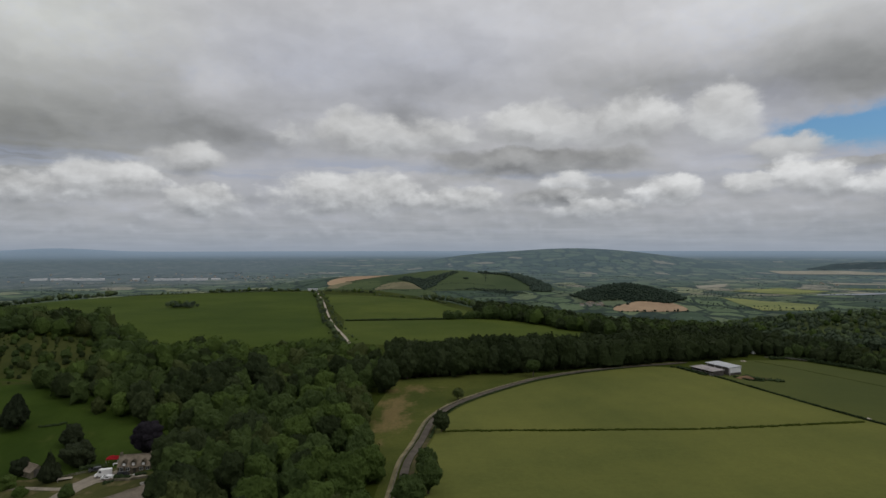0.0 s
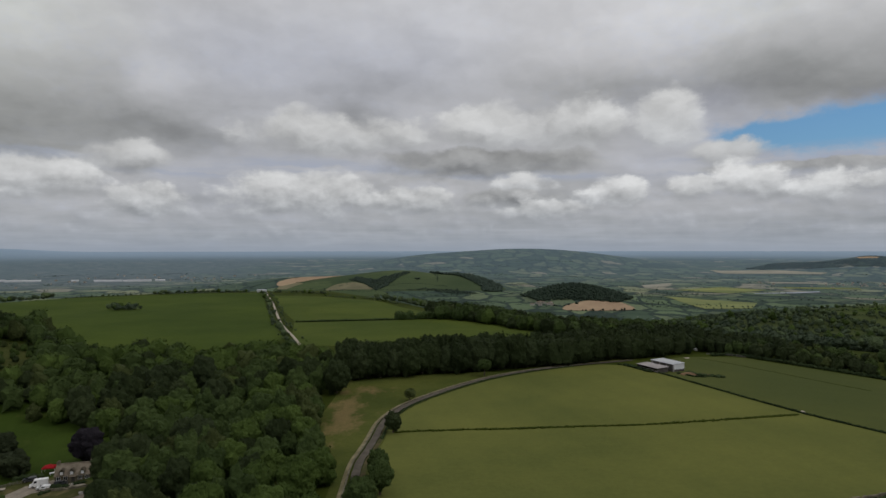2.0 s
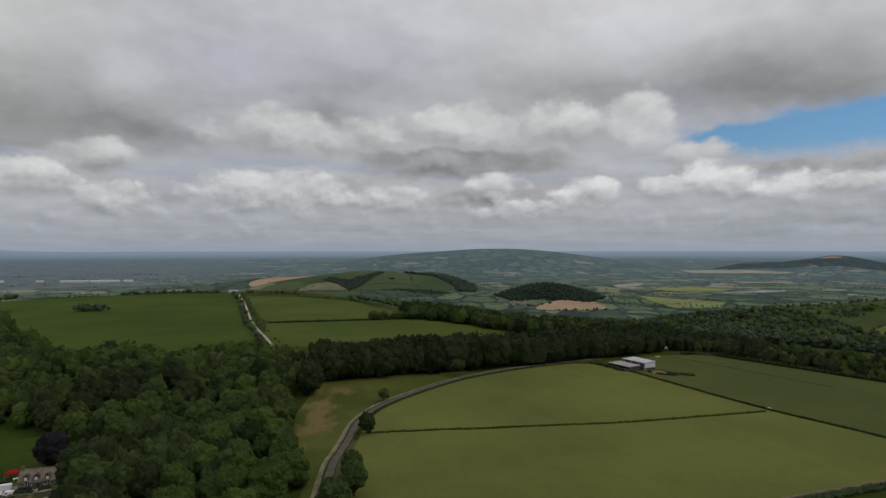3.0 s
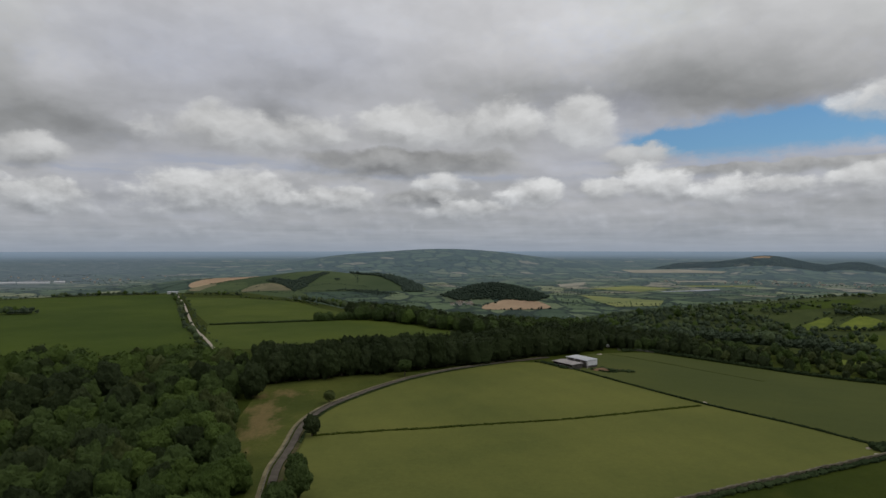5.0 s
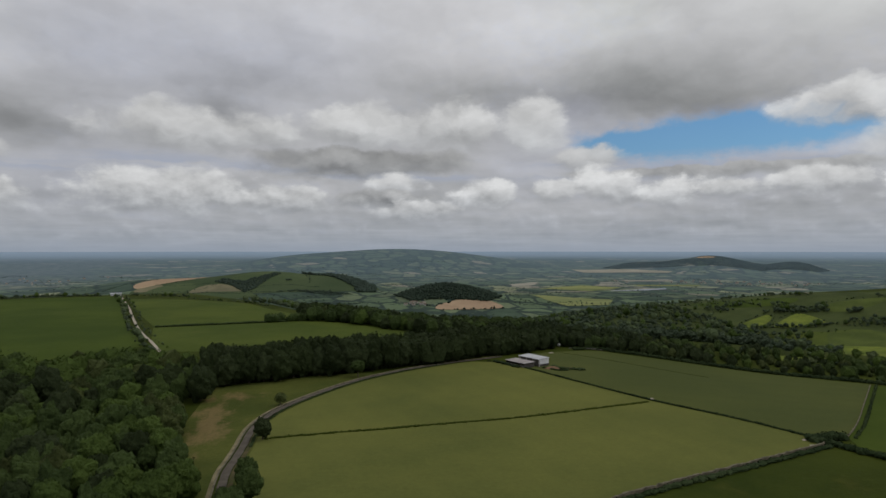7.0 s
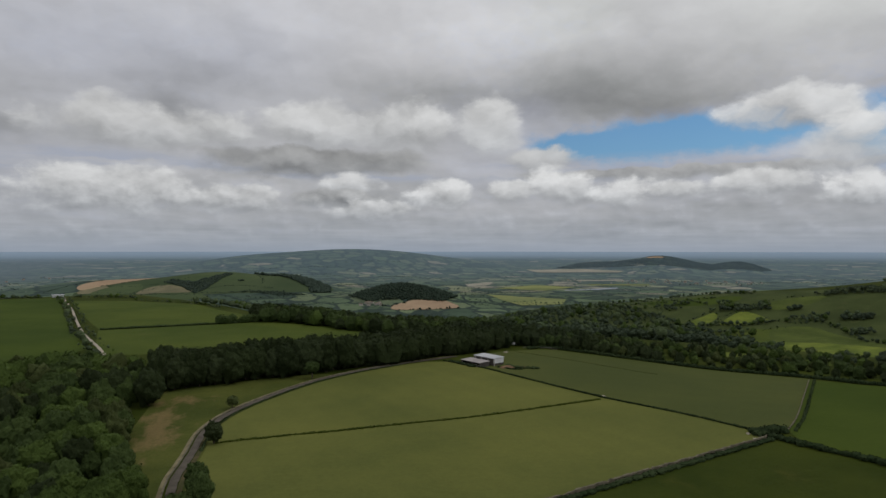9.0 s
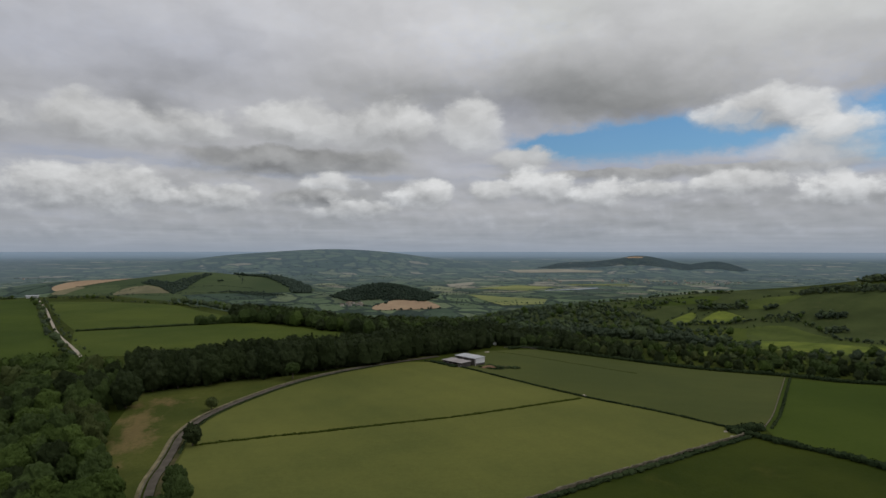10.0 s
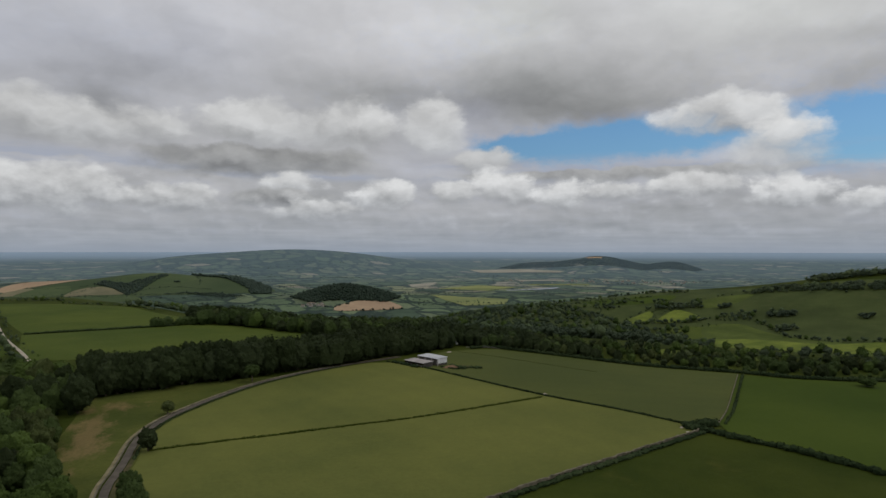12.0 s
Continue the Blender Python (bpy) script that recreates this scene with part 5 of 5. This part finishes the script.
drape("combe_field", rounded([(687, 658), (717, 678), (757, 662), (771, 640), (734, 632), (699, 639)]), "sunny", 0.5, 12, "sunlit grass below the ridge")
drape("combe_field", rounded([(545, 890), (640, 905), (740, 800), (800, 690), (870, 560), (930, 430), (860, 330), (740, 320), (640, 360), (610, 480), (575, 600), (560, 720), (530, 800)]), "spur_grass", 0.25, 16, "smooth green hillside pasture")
drape("combe_field", rounded([(540, 590), (600, 610), (640, 560), (645, 530), (560, 520)]), "ley", 0.4, 14, "dim green pasture above the wood")
drape("far_field", rounded([(-90, 2000), (0, 2060), (100, 2070), (120, 1960), (40, 1880), (-60, 1890)]), "hill_ley_hazed", 1.0, 30, "green pasture near the hilltop")
drape("far_field", rounded([(-300, 1830), (-270, 1930), (-200, 1960), (-185, 1880), (-220, 1810)]), "hill_ley_hazed", 1.2, 30, "pale green field on a hillside")
drape("far_field", [(1047, 1803), (1312, 1905), (1290, 1860), (1160, 1790), (1030, 1775)], "plastic", 1.2, 30, "grey-blue sheeted strips of a market garden")
drape("far_field", [(1450, 2420), (1640, 2330), (1600, 2270), (1430, 2350)], "far_straw_hazed", 1.2, 40, "pale straw field beside the village")
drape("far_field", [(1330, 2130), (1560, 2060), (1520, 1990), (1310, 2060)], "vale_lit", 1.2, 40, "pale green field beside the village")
drape("combe_field", rounded([(630, 850), (690, 800), (720, 740), (690, 720), (650, 745), (625, 800)]), "pasture", 0.5, 14, "paler green field on the side of the spur")


# ---- buildings ----
def box(bm, x0, x1, y0, y1, z0, z1):
    m = Matrix.Translation(((x0 + x1) / 2, (y0 + y1) / 2, (z0 + z1) / 2)) @ Matrix.Diagonal((x1 - x0, y1 - y0, z1 - z0, 1))
    bmesh.ops.create_cube(bm, size=1.0, matrix=m)


def boxes(name, rows, material, parent, label=""):
    bm = bmesh.new()
    for r in rows:
        box(bm, *r)
    return part(name, bm, material, parent, label)


def prism(bm, x0, x1, section):
    """A solid of the given y-z outline from x0 to x1."""
    a = [bm.verts.new((x0, y, z)) for y, z in section]
    b = [bm.verts.new((x1, y, z)) for y, z in section]
    bm.faces.new(a[::-1])
    bm.faces.new(b)
    for i in range(len(a)):
        j = (i + 1) % len(a)
        bm.faces.new((a[i], a[j], b[j], b[i]))


def roof_slope(parent, x0, x1, y0, z0, y1, z1, material, thick=0.14, ribs=0):
    """One slope of a roof; ribs: raised laps of the sheets."""
    bm = bmesh.new()
    prism(bm, x0, x1, [(y0, z0), (y1, z1), (y1, z1 + thick), (y0, z0 + thick)])
    for k in range(ribs):
        x = x0 + (k + 0.5) * (x1 - x0) / ribs
        prism(bm, x - 0.06, x + 0.06, [(y0, z0 + thick), (y1, z1 + thick), (y1, z1 + thick + 0.07), (y0, z0 + thick + 0.07)])
    return part("roof_slope", bm, material, parent)


def window_part(parent, x, y, z, w, h, face=-1):
    """A window in a long wall: frame and pane, with its glazing bar."""
    frame_ob = boxes("window", [(x - w / 2, x + w / 2, y + face * 0.05 - 0.04, y + face * 0.05 + 0.04, z, z + 0.1), (x - w / 2, x + w / 2, y + face * 0.05 - 0.04, y + face * 0.05 + 0.04, z + h - 0.1, z + h),
                                (x - w / 2, x - w / 2 + 0.1, y + face * 0.05 - 0.04, y + face * 0.05 + 0.04, z, z + h), (x + w / 2 - 0.1, x + w / 2, y + face * 0.05 - 0.04, y + face * 0.05 + 0.04, z, z + h),
                                (x - 0.04, x + 0.04, y + face * 0.05 - 0.04, y + face * 0.05 + 0.04, z, z + h)], "white_paint", parent, "white window frame")
    boxes("pane", [(x - w / 2 + 0.06, x + w / 2 - 0.06, y + face * 0.03 - 0.02, y + face * 0.03 + 0.02, z + 0.06, z + h - 0.06)], "glass_dark", frame_ob, "dark glass pane")


def set_down(ob, x, y, turn, sink=0.0):
    ob.matrix_basis = pose(x, y, float(height(x, y)) - sink, 0, 0, turn)
    return ob


def farmhouse():
    ob = new("farmhouse")
    L, W, E, R = 11.6, 6.2, 2.7, 5.8
    bm = bmesh.new()
    prism(bm, -L / 2, L / 2, [(-W / 2, -1.0), (W / 2, -1.0), (W / 2, E), (0, R - 0.2), (-W / 2, E)])
    part("wall", bm, "stone", ob)
    for s in (-1, 1):
        roof_slope(ob, -L / 2 - 0.25, L / 2 + 0.25, s * (W / 2 + 0.4), E - 0.4, 0.0, R - 0.12, "stone_tile", 0.18)
    boxes("ridge", [(-L / 2 - 0.25, L / 2 + 0.25, -0.18, 0.18, R - 0.04, R + 0.16)], "stone_tile", ob)
    for x in (-L / 2 + 0.5, L / 2 - 0.5):
        c = boxes("chimney", [(x - 0.45, x + 0.45, -0.4, 0.4, R - 0.9, R + 0.7), (x - 0.55, x + 0.55, -0.5, 0.5, R + 0.7, R + 0.85)], "stone", ob, "stone chimney stack")
        boxes("chimney_pot", [(x - 0.25, x - 0.02, -0.12, 0.12, R + 0.85, R + 1.2), (x + 0.05, x + 0.28, -0.12, 0.12, R + 0.85, R + 1.2)], "stone_tile", c)
    for x in (-3.6, -0.4, 3.0):
        d = new("dormer")
        d.parent = ob
        bm = bmesh.new()
        prism(bm, -0.75, 0.75, [(-3.3, E - 0.2), (-0.9, E + 2.0), (-3.3, E + 1.3)])
        wall = part("dormer_wall", bm, "stone", d)
        wall.location.x = x
        bm = bmesh.new()
        for s in (-1, 1):
            v = [bm.verts.new(p) for p in ((x, -3.6, E + 2.15), (x, -0.7, E + 2.15), (x + s * 1.0, -0.9, E + 1.2), (x + s * 1.0, -3.6, E + 1.2))]
            bm.faces.new(v)
        bmesh.ops.solidify(bm, geom=bm.faces[:], thickness=0.12)
        part("dormer_roof", bm, "stone_tile", d)
        boxes("pane", [(x - 0.45, x + 0.45, -3.36, -3.3, E + 0.15, E + 1.15)], "white_paint", d, "white dormer window")
    for x in (-4.6, -2.4, 2.2, 4.4):
        window_part(ob, x, -W / 2, 0.9, 1.3, 1.3)
    boxes("door", [(-0.5, 0.5, -W / 2 - 0.08, -W / 2 + 0.05, 0.0, 2.05)], "dark_boards", ob, "dark wooden door")
    boxes("porch", [(-1.2, 1.2, -W / 2 - 1.3, -W / 2 - 0.02, 2.2, 2.35), (-1.15, -1.0, -W / 2 - 1.25, -W / 2 - 1.1, 0, 2.2), (1.0, 1.15, -W / 2 - 1.25, -W / 2 - 1.1, 0, 2.2)], "stone_tile", ob)
    return tagged(ob, "stone farmhouse with tiled roof, dormers and chimneys", "house")


set_down(farmhouse(), -113.0, 237.5, 10)


def plain_barn(name, L, W, E, R, wall, roof, label, ribs=0, door=True):
    ob = new(name)
    bm = bmesh.new()
    prism(bm, -L / 2, L / 2, [(-W / 2, -1.5), (W / 2, -1.5), (W / 2, E), (0, R - 0.15), (-W / 2, E)])
    part("wall", bm, wall, ob)
    for s in (-1, 1):
        roof_slope(ob, -L / 2 - 0.3, L / 2 + 0.3, s * (W / 2 + 0.35), E - 0.3, 0.0, R - 0.1, roof, 0.12, ribs)
    boxes("ridge", [(-L / 2 - 0.3, L / 2 + 0.3, -0.2, 0.2, R - 0.02, R + 0.1)], roof, ob)
    if door:
        boxes("door", [(L / 2 - 0.02, L / 2 + 0.08, -1.6, 1.6, -0.2, 3.0)], "dark_boards", ob, "dark sliding door")
    return tagged(ob, label, "barn")


set_down(plain_barn("farm_barn", 22, 13, 3.6, 7.6, "stone", "slate", "large farm barn with a grey-brown slate roof"), -97.0, 187.5, 57)
set_down(plain_barn("garden_shed", 9.5, 5.5, 2.4, 4.4, "stone", "stone_tile", "small stone outbuilding with a pale roof"), -158.5, 247.5, -30)


def field_shed():
    """The open-fronted shed: posts, back wall and a sheet roof that falls to one side."""
    ob = new("cattle_shed")
    L, W, lo, hi = 15.5, 7.0, 2.5, 2.85
    boxes("back_wall", [(-L / 2, L / 2, W / 2 - 0.25, W / 2, -0.5, hi - 0.2)], "dark_boards", ob)
    boxes("side_wall", [(-L / 2, -L / 2 + 0.2, -W / 2, W / 2 - 0.26, -0.5, lo)], "dark_boards", ob)
    boxes("side_wall", [(L / 2 - 0.2, L / 2, -W / 2, W / 2 - 0.26, -0.5, lo)], "dark_boards", ob)
    for k in range(6):
        x = -L / 2 + 0.3 + k * (L - 0.6) / 5
        boxes("post", [(x - 0.13, x + 0.13, -W / 2 + 0.1, -W / 2 + 0.36, -0.5, lo)], "bark", ob)
    for k in range(5):
        x = -L / 2 + 0.5 + k * (L - 0.6) / 5
        boxes("gate", [(x, x + 3.2, -W / 2 + 0.02, -W / 2 + 0.08, h, h + 0.08) for h in (0.3, 0.6, 0.9, 1.2)], "roof_sheet", ob, "pale metal gate")
    roof_slope(ob, -L / 2 - 0.4, L / 2 + 0.4, -W / 2 - 0.6, lo, W / 2 + 0.4, hi, "roof_sheet", 0.1, 18)
    return tagged(ob, "low open-fronted shed with a pale sheet roof", "shed")


def white_barn():
    ob = new("steel_barn")
    L, W, lo, hi = 16.0, 7.6, 4.0, 4.35
    boxes("long_wall", [(-L / 2, L / 2, -W / 2, -W / 2 + 0.2, -0.5, lo - 0.1)], "dark_boards", ob, "dark boarded side")
    boxes("long_wall", [(-L / 2, L / 2, W / 2 - 0.2, W / 2, -0.5, hi - 0.2)], "dark_boards", ob, "dark boarded side")
    for s in (-1, 1):
        bm = bmesh.new()
        x = s * (L / 2 + 0.02)
        prism(bm, min(x, x + s * 0.15), max(x, x + s * 0.15), [(-W / 2, 1.3), (W / 2, 1.3), (W / 2, hi - 0.1), (-W / 2, lo - 0.1)])
        g = part("gable", bm, "cladding", ob, "white sheet-clad end")
        boxes("rib", [(x + s * 0.16 - 0.03, x + s * 0.16 + 0.03, y, y + 0.08, 1.3, lo - 0.2) for y in np.arange(-W / 2 + 0.4, W / 2, 0.9)], "cladding", g)
        boxes("plinth", [(min(x, x + s * 0.1), max(x, x + s * 0.1), -W / 2, W / 2, -0.5, 1.28)], "dark_boards", ob)
    roof_slope(ob, -L / 2 - 0.5, L / 2 + 0.5, -W / 2 - 0.5, lo, W / 2 + 0.4, hi, "roof_white", 0.1, 17)
    for k in range(4):
        boxes("post", [(-L / 2 + 1 + k * 5.2, -L / 2 + 1.3 + k * 5.2, -W / 2 - 0.3, -W / 2 - 0.02, -0.5, lo)], "roof_sheet", ob)
    return tagged(ob, "steel-framed barn with white roof and end", "barn")


SHED_TURN = -70.6
set_down(field_shed(), 136.5, 332.5, SHED_TURN)
set_down(white_barn(), 146.0, 335.5, SHED_TURN)


def heap(name, x, y, r, h, material, label, seed):
    rng = np.random.default_rng(seed)
    v, f = BALLS[2]
    v = v * np.array([r, r * 0.6, h]) * (1 + 0.16 * rng.normal(size=(len(v), 1)))
    ob = new(name, mesh_of(name, v, f, [material]))
    ob.matrix_basis = pose(x, y, float(height(x, y)), 0, 0, -20)
    return tagged(ob, label, "heap")


heap("soil_heap", 150.0, 319.0, 4.6, 1.2, "earth", "low heap of bare brown soil", 131)
heap("soil_heap", 158.0, 316.0, 4.0, 1.1, "bank", "overgrown heap of soil and rubble", 132)
hedge("bramble", [(152, 322), (156, 316), (164, 312)], 3.0, 1.2, "dark brambles round the soil heaps", "hedge", 133, 2.2, 18, 0.3, "bushes")
hedge("bramble", [(146, 322), (150, 314.5), (155, 312)], 1.8, 0.9, "low weeds in front of the soil heap", "hedge", 135, 2.0, 14, 0.3, "bushes")
hedge("bramble", [(127, 347), (130, 338), (133, 327)], 2.6, 1.2, "weeds along the shed front", "hedge", 134, 1.2, 14, 0.3, "bushes")

# ---- farmyard ----
drape("yard_grass", [(-172, 243), (-150, 242), (-134, 246), (-120, 243), (-104, 231), (-92, 224), (-92, 206), (-118, 206), (-146, 212), (-172, 230)], "yard_grass", 0.22, 4, "trodden dry grass round the farm drive", "grass")
drape("yard", [(-140, 214), (-136.4, 223.7), (-135.6, 232.3), (-131, 239), (-122, 240.5), (-118, 236), (-106, 229), (-104, 227), (-117, 231), (-124.4, 230.6), (-127, 227), (-128.6, 222), (-131, 214)], "gravel", 0.34, 3, "pale gravel farm drive and yard", "yard")
drape("yard", [(-172, 239), (-158, 236.5), (-148, 234.5), (-136, 231), (-136, 228.5), (-148, 232), (-160, 234), (-172, 236)], "gravel", 0.34, 3, "pale gravel side drive", "drive")
stone_wall("garden_wall", [(-120, 231), (-112, 227.5), (-104, 226)], 1.0, 0.5, "pale stone garden wall", 14, 0.6)
stone_wall("garden_wall", [(-102, 224), (-92, 221)], 1.1, 0.5, "pale stone wall below the farmhouse", 15, 0.6)


def wheel(parent, x, y, r=0.36):
    bm = bmesh.new()
    bmesh.ops.create_cone(bm, cap_ends=True, segments=16, radius1=r, radius2=r, depth=0.24, matrix=pose(x, y, r, 90))
    w = part("wheel", bm, "tyre", parent)
    bm = bmesh.new()
    bmesh.ops.create_cone(bm, cap_ends=True, segments=12, radius1=r * 0.55, radius2=r * 0.55, depth=0.27, matrix=pose(x, y, r, 90))
    part("rim", bm, "roof_sheet", w)


def vehicle(name, length, tall, cab, label, category, paint="white_paint"):
    """A van or car: shaped side outline, glass, lamps, four wheels."""
    ob = new(name)
    h, w = length / 2, 1.95
    bm = bmesh.new()
    pts = [(-h, 0.35), (h, 0.35), (h, 0.95), (h - cab * 0.45, 1.1), (h - cab, tall * 0.97), (h - cab - 0.3, tall), (-h + 0.1, tall), (-h, tall - 0.15)]
    prism(bm, -w / 2, w / 2, [(p[0], p[1]) for p in pts])
    bmesh.ops.bevel(bm, geom=[e for e in bm.edges], offset=0.06, segments=2, affect="EDGES")
    bmesh.ops.rotate(bm, verts=bm.verts, matrix=Matrix.Rotation(radians(-90), 3, "Z"))
    part("body", bm, paint, ob)
    x0, x1 = h - cab * 0.5, h - cab * 0.95
    bm = bmesh.new()
    v = [bm.verts.new(p) for p in ((x0 + 0.06, -w / 2 + 0.12, 1.22), (x0 + 0.06, w / 2 - 0.12, 1.22), (x1 + 0.06, w / 2 - 0.2, tall * 0.92), (x1 + 0.06, -w / 2 + 0.2, tall * 0.92))]
    bm.faces.new(v)
    bmesh.ops.solidify(bm, geom=bm.faces[:], thickness=-0.05)
    part("windscreen", bm, "glass_dark", ob)
    for s in (-1, 1):
        boxes("side_window", [(x1 - 0.9, x1 - 0.05, s * w / 2 - 0.015, s * w / 2 + 0.015, tall * 0.58, tall * 0.86)], "glass_dark", ob)
        boxes("headlight", [(h - 0.04, h + 0.03, s * 0.7 - 0.16, s * 0.7 + 0.16, 0.7, 0.88)], "roof_white", ob)
        for x in (-h + length * 0.2, h - length * 0.19):
            wheel(ob, x, s * (w / 2 - 0.1))
    boxes("bumper", [(h - 0.02, h + 0.1, -w / 2 + 0.05, w / 2 - 0.05, 0.36, 0.6)], "tyre", ob)
    return tagged(ob, label, category)


set_down(vehicle("camper_van", 5.8, 2.7, 1.5, "white camper van parked on the farm drive", "van"), -125.0, 236.5, 200, -0.3)
set_down(vehicle("car", 4.2, 1.45, 1.9, "white car parked beside the drive", "car"), -121.5, 232.6, 190, -0.3)
set_down(vehicle("car", 4.3, 1.5, 1.9, "dark car parked beside the garden hedge", "car", "dark_paint"), -132.0, 243.6, 205, -0.3)
set_down(vehicle("car", 4.3, 1.5, 1.9, "grey car parked near the farmhouse", "car", "dark_paint"), -116.0, 233.6, 15, -0.3)
set_down(vehicle("van", 4.8, 1.9, 1.5, "white van parked under the trees", "van"), 191.0, 394.0, 20, -0.2)


def canopy():
    """A red garden canopy on four poles."""
    ob = new("garden_canopy")
    bm = bmesh.new()
    base = [bm.verts.new((x, y, 2.3)) for x, y in ((-2.2, -1.7), (2.2, -1.7), (2.2, 1.7), (-2.2, 1.7))]
    low = [bm.verts.new((x * 1.01, y * 1.01, 1.9)) for x, y in ((-2.2, -1.7), (2.2, -1.7), (2.2, 1.7), (-2.2, 1.7))]
    tip = bm.verts.new((0, 0, 3.2))
    for i in range(4):
        j = (i + 1) % 4
        bm.faces.new((base[i], base[j], tip))
        bm.faces.new((low[i], low[j], base[j], base[i]))
    bmesh.ops.solidify(bm, geom=bm.faces[:], thickness=0.04)
    part("cover", bm, "red_cloth", ob)
    for x in (-2.1, 2.1):
        for y in (-1.6, 1.6):
            boxes("pole", [(x - 0.05, x + 0.05, y - 0.05, y + 0.05, -0.3, 2.28)], "roof_sheet", ob)
    return tagged(ob, "red cloth canopy beside the farmhouse", "canopy")


set_down(canopy(), -128.0, 249.4, 10, -0.2)


def trestle(name, L, W, H, label, category, material="white_paint"):
    """A plain table or flat-bed: a top on four legs with two stretchers."""
    ob = new(name)
    boxes("top", [(-L / 2, L / 2, -W / 2, W / 2, H - 0.08, H)], material, ob)
    for x in (-L / 2 + 0.15, L / 2 - 0.15):
        for y in (-W / 2 + 0.1, W / 2 - 0.1):
            boxes("leg", [(x - 0.04, x + 0.04, y - 0.04, y + 0.04, -0.4, H - 0.08)], material, ob)
        boxes("stretcher", [(x - 0.03, x + 0.03, -W / 2 + 0.14, W / 2 - 0.14, H * 0.4, H * 0.4 + 0.06)], material, ob)
    return tagged(ob, label, category)


set_down(trestle("garden_table", 2.0, 1.1, 0.8, "white garden table on the lawn", "table"), -125.8, 247.2, 30)
set_down(trestle("garden_table", 1.8, 1.0, 0.8, "white garden table beside the red canopy", "table"), -125.6, 251.6, 70)
set_down(trestle("garden_bench", 1.8, 0.5, 0.5, "white bench in front of the farmhouse", "bench"), -110.6, 231.6, 10)
set_down(trestle("flat_trailer", 4.8, 2.2, 0.9, "pale flat-bed trailer beside the drive", "trailer", "track"), -140.4, 238.8, 20)
heap("rubble_heap", -102.0, 219.4, 1.6, 0.9, "stone_pale", "pale heap of building stone", 161)
for gx, gy, gs in ((-117.0, 231.6, 1.4), (-113.5, 230.6, 1.1), (-108.4, 230.4, 1.3), (-121.6, 245.0, 1.5), (-119.0, 228.6, 1.2)):
    hedge("garden_shrub", [(gx - gs, gy), (gx, gy + 0.3), (gx + gs, gy)], 1.6, gs, "rounded green shrub in the farmhouse garden", "hedge", int(170 + gx % 17), 0.7, 14, 0.25, "shrub")
hedge("garden_hedge", [(-139, 247.5), (-134, 247.5), (-129, 245.6)], 1.8, 1.6, "dark clipped hedge behind the drive", "hedge", 163, 0.9, 14, 0.25)
hedge("field_strip", [(178, 368), (184, 358), (196, 330), (207, 300.6), (216, 278)], 0.7, 0.22, "thin dark strip of uncut grass in a field", "rough_grass", 164, 1.2, 6, 0.22)


# ---- far buildings ----
def far_hall(x, y, turn, L, W, H, label):
    ob = new("warehouse")
    boxes("wall", [(-L / 2, L / 2, -W / 2, W / 2, -4, H)], "cladding", ob)
    bm = bmesh.new()
    prism(bm, -L / 2 - 1, L / 2 + 1, [(-W / 2 - 1, H), (W / 2 + 1, H), (0, H + W * 0.12)])
    part("roof", bm, "roof_white", ob)
    set_down(ob, x, y, turn)
    tagged(ob, label, "warehouse", "warehouses in the vale")


for x, y, L in ((-1640, 2610, 60), (-1575, 2622, 44), (-1545, 2650, 30), (-1480, 2634, 70), (-1420, 2646, 52), (-1270, 2664, 26), (-1180, 2674, 40), (-1130, 2678, 66), (-1062, 2686, 58), (-1010, 2692, 48), (-960, 2720, 36)):
    far_hall(x, y, -math.degrees(math.atan2(x, y)), L, 22, 5, "long white warehouse in the far vale")
far_hall(-196, 968, 10, 13, 6, 3, "pale farm building by the skyline track")


def village(name, rows, label, seed):
    """Small gabled houses, too far off to tell apart."""
    rng = np.random.default_rng(seed)
    V, T, Q, tm, qm, k = [], [], [], [], [], 0
    for x, y in rows:
        L, W, H, R = rng.uniform(6, 11), rng.uniform(5, 6), rng.uniform(3, 4), rng.uniform(1.5, 2.5)
        a = rng.uniform(0, 3.14)
        c, s = math.cos(a), math.sin(a)
        p = np.array([(-L, -W, -4), (L, -W, -4), (L, W, -4), (-L, W, -4), (-L, -W, 2 * H), (L, -W, 2 * H), (L, W, 2 * H), (-L, W, 2 * H), (-L, 0, 2 * (H + R)), (L, 0, 2 * (H + R))]) / 2
        V.append(p @ np.array([[c, s, 0], [-s, c, 0], [0, 0, 1]]) + (x, y, float(height(x, y))))
        Q += [np.array([(0, 1, 5, 4), (1, 2, 6, 5), (2, 3, 7, 6), (3, 0, 4, 7), (4, 5, 9, 8), (6, 7, 8, 9)]) + k]
        T += [np.array([(5, 6, 9), (7, 4, 8)]) + k]
        qm += [0, 0, 0, 0, 1, 1]
        tm += [0, 0]
        k += 10
    me = mesh_of(name, np.concatenate(V), [np.concatenate(T), np.concatenate(Q)], ["stone_pale", "stone_tile"], tm + qm)
    return tagged(new(name, me), label, "village", kind="stuff")


rng = np.random.default_rng(140)
village("village", [(x + rng.normal() * 70, y + rng.normal() * 60) for x, y in spline([(1479, 2255), (1600, 2230), (1712, 2184), (1801, 2012), (1927, 1988)], 14)],
        "scattered pale houses of a village in the vale", 141)
village("village", [(x + rng.normal() * 200, y + rng.normal() * 150) for x, y in spline([(-1700, 2500), (-1200, 2800), (-600, 3000)], 30)], "pale houses of a far town", 142)
village("hamlet", [(330 + rng.normal() * 20, 1400 + rng.normal() * 15) for _ in range(9)], "pale houses below the wooded knoll", 143)
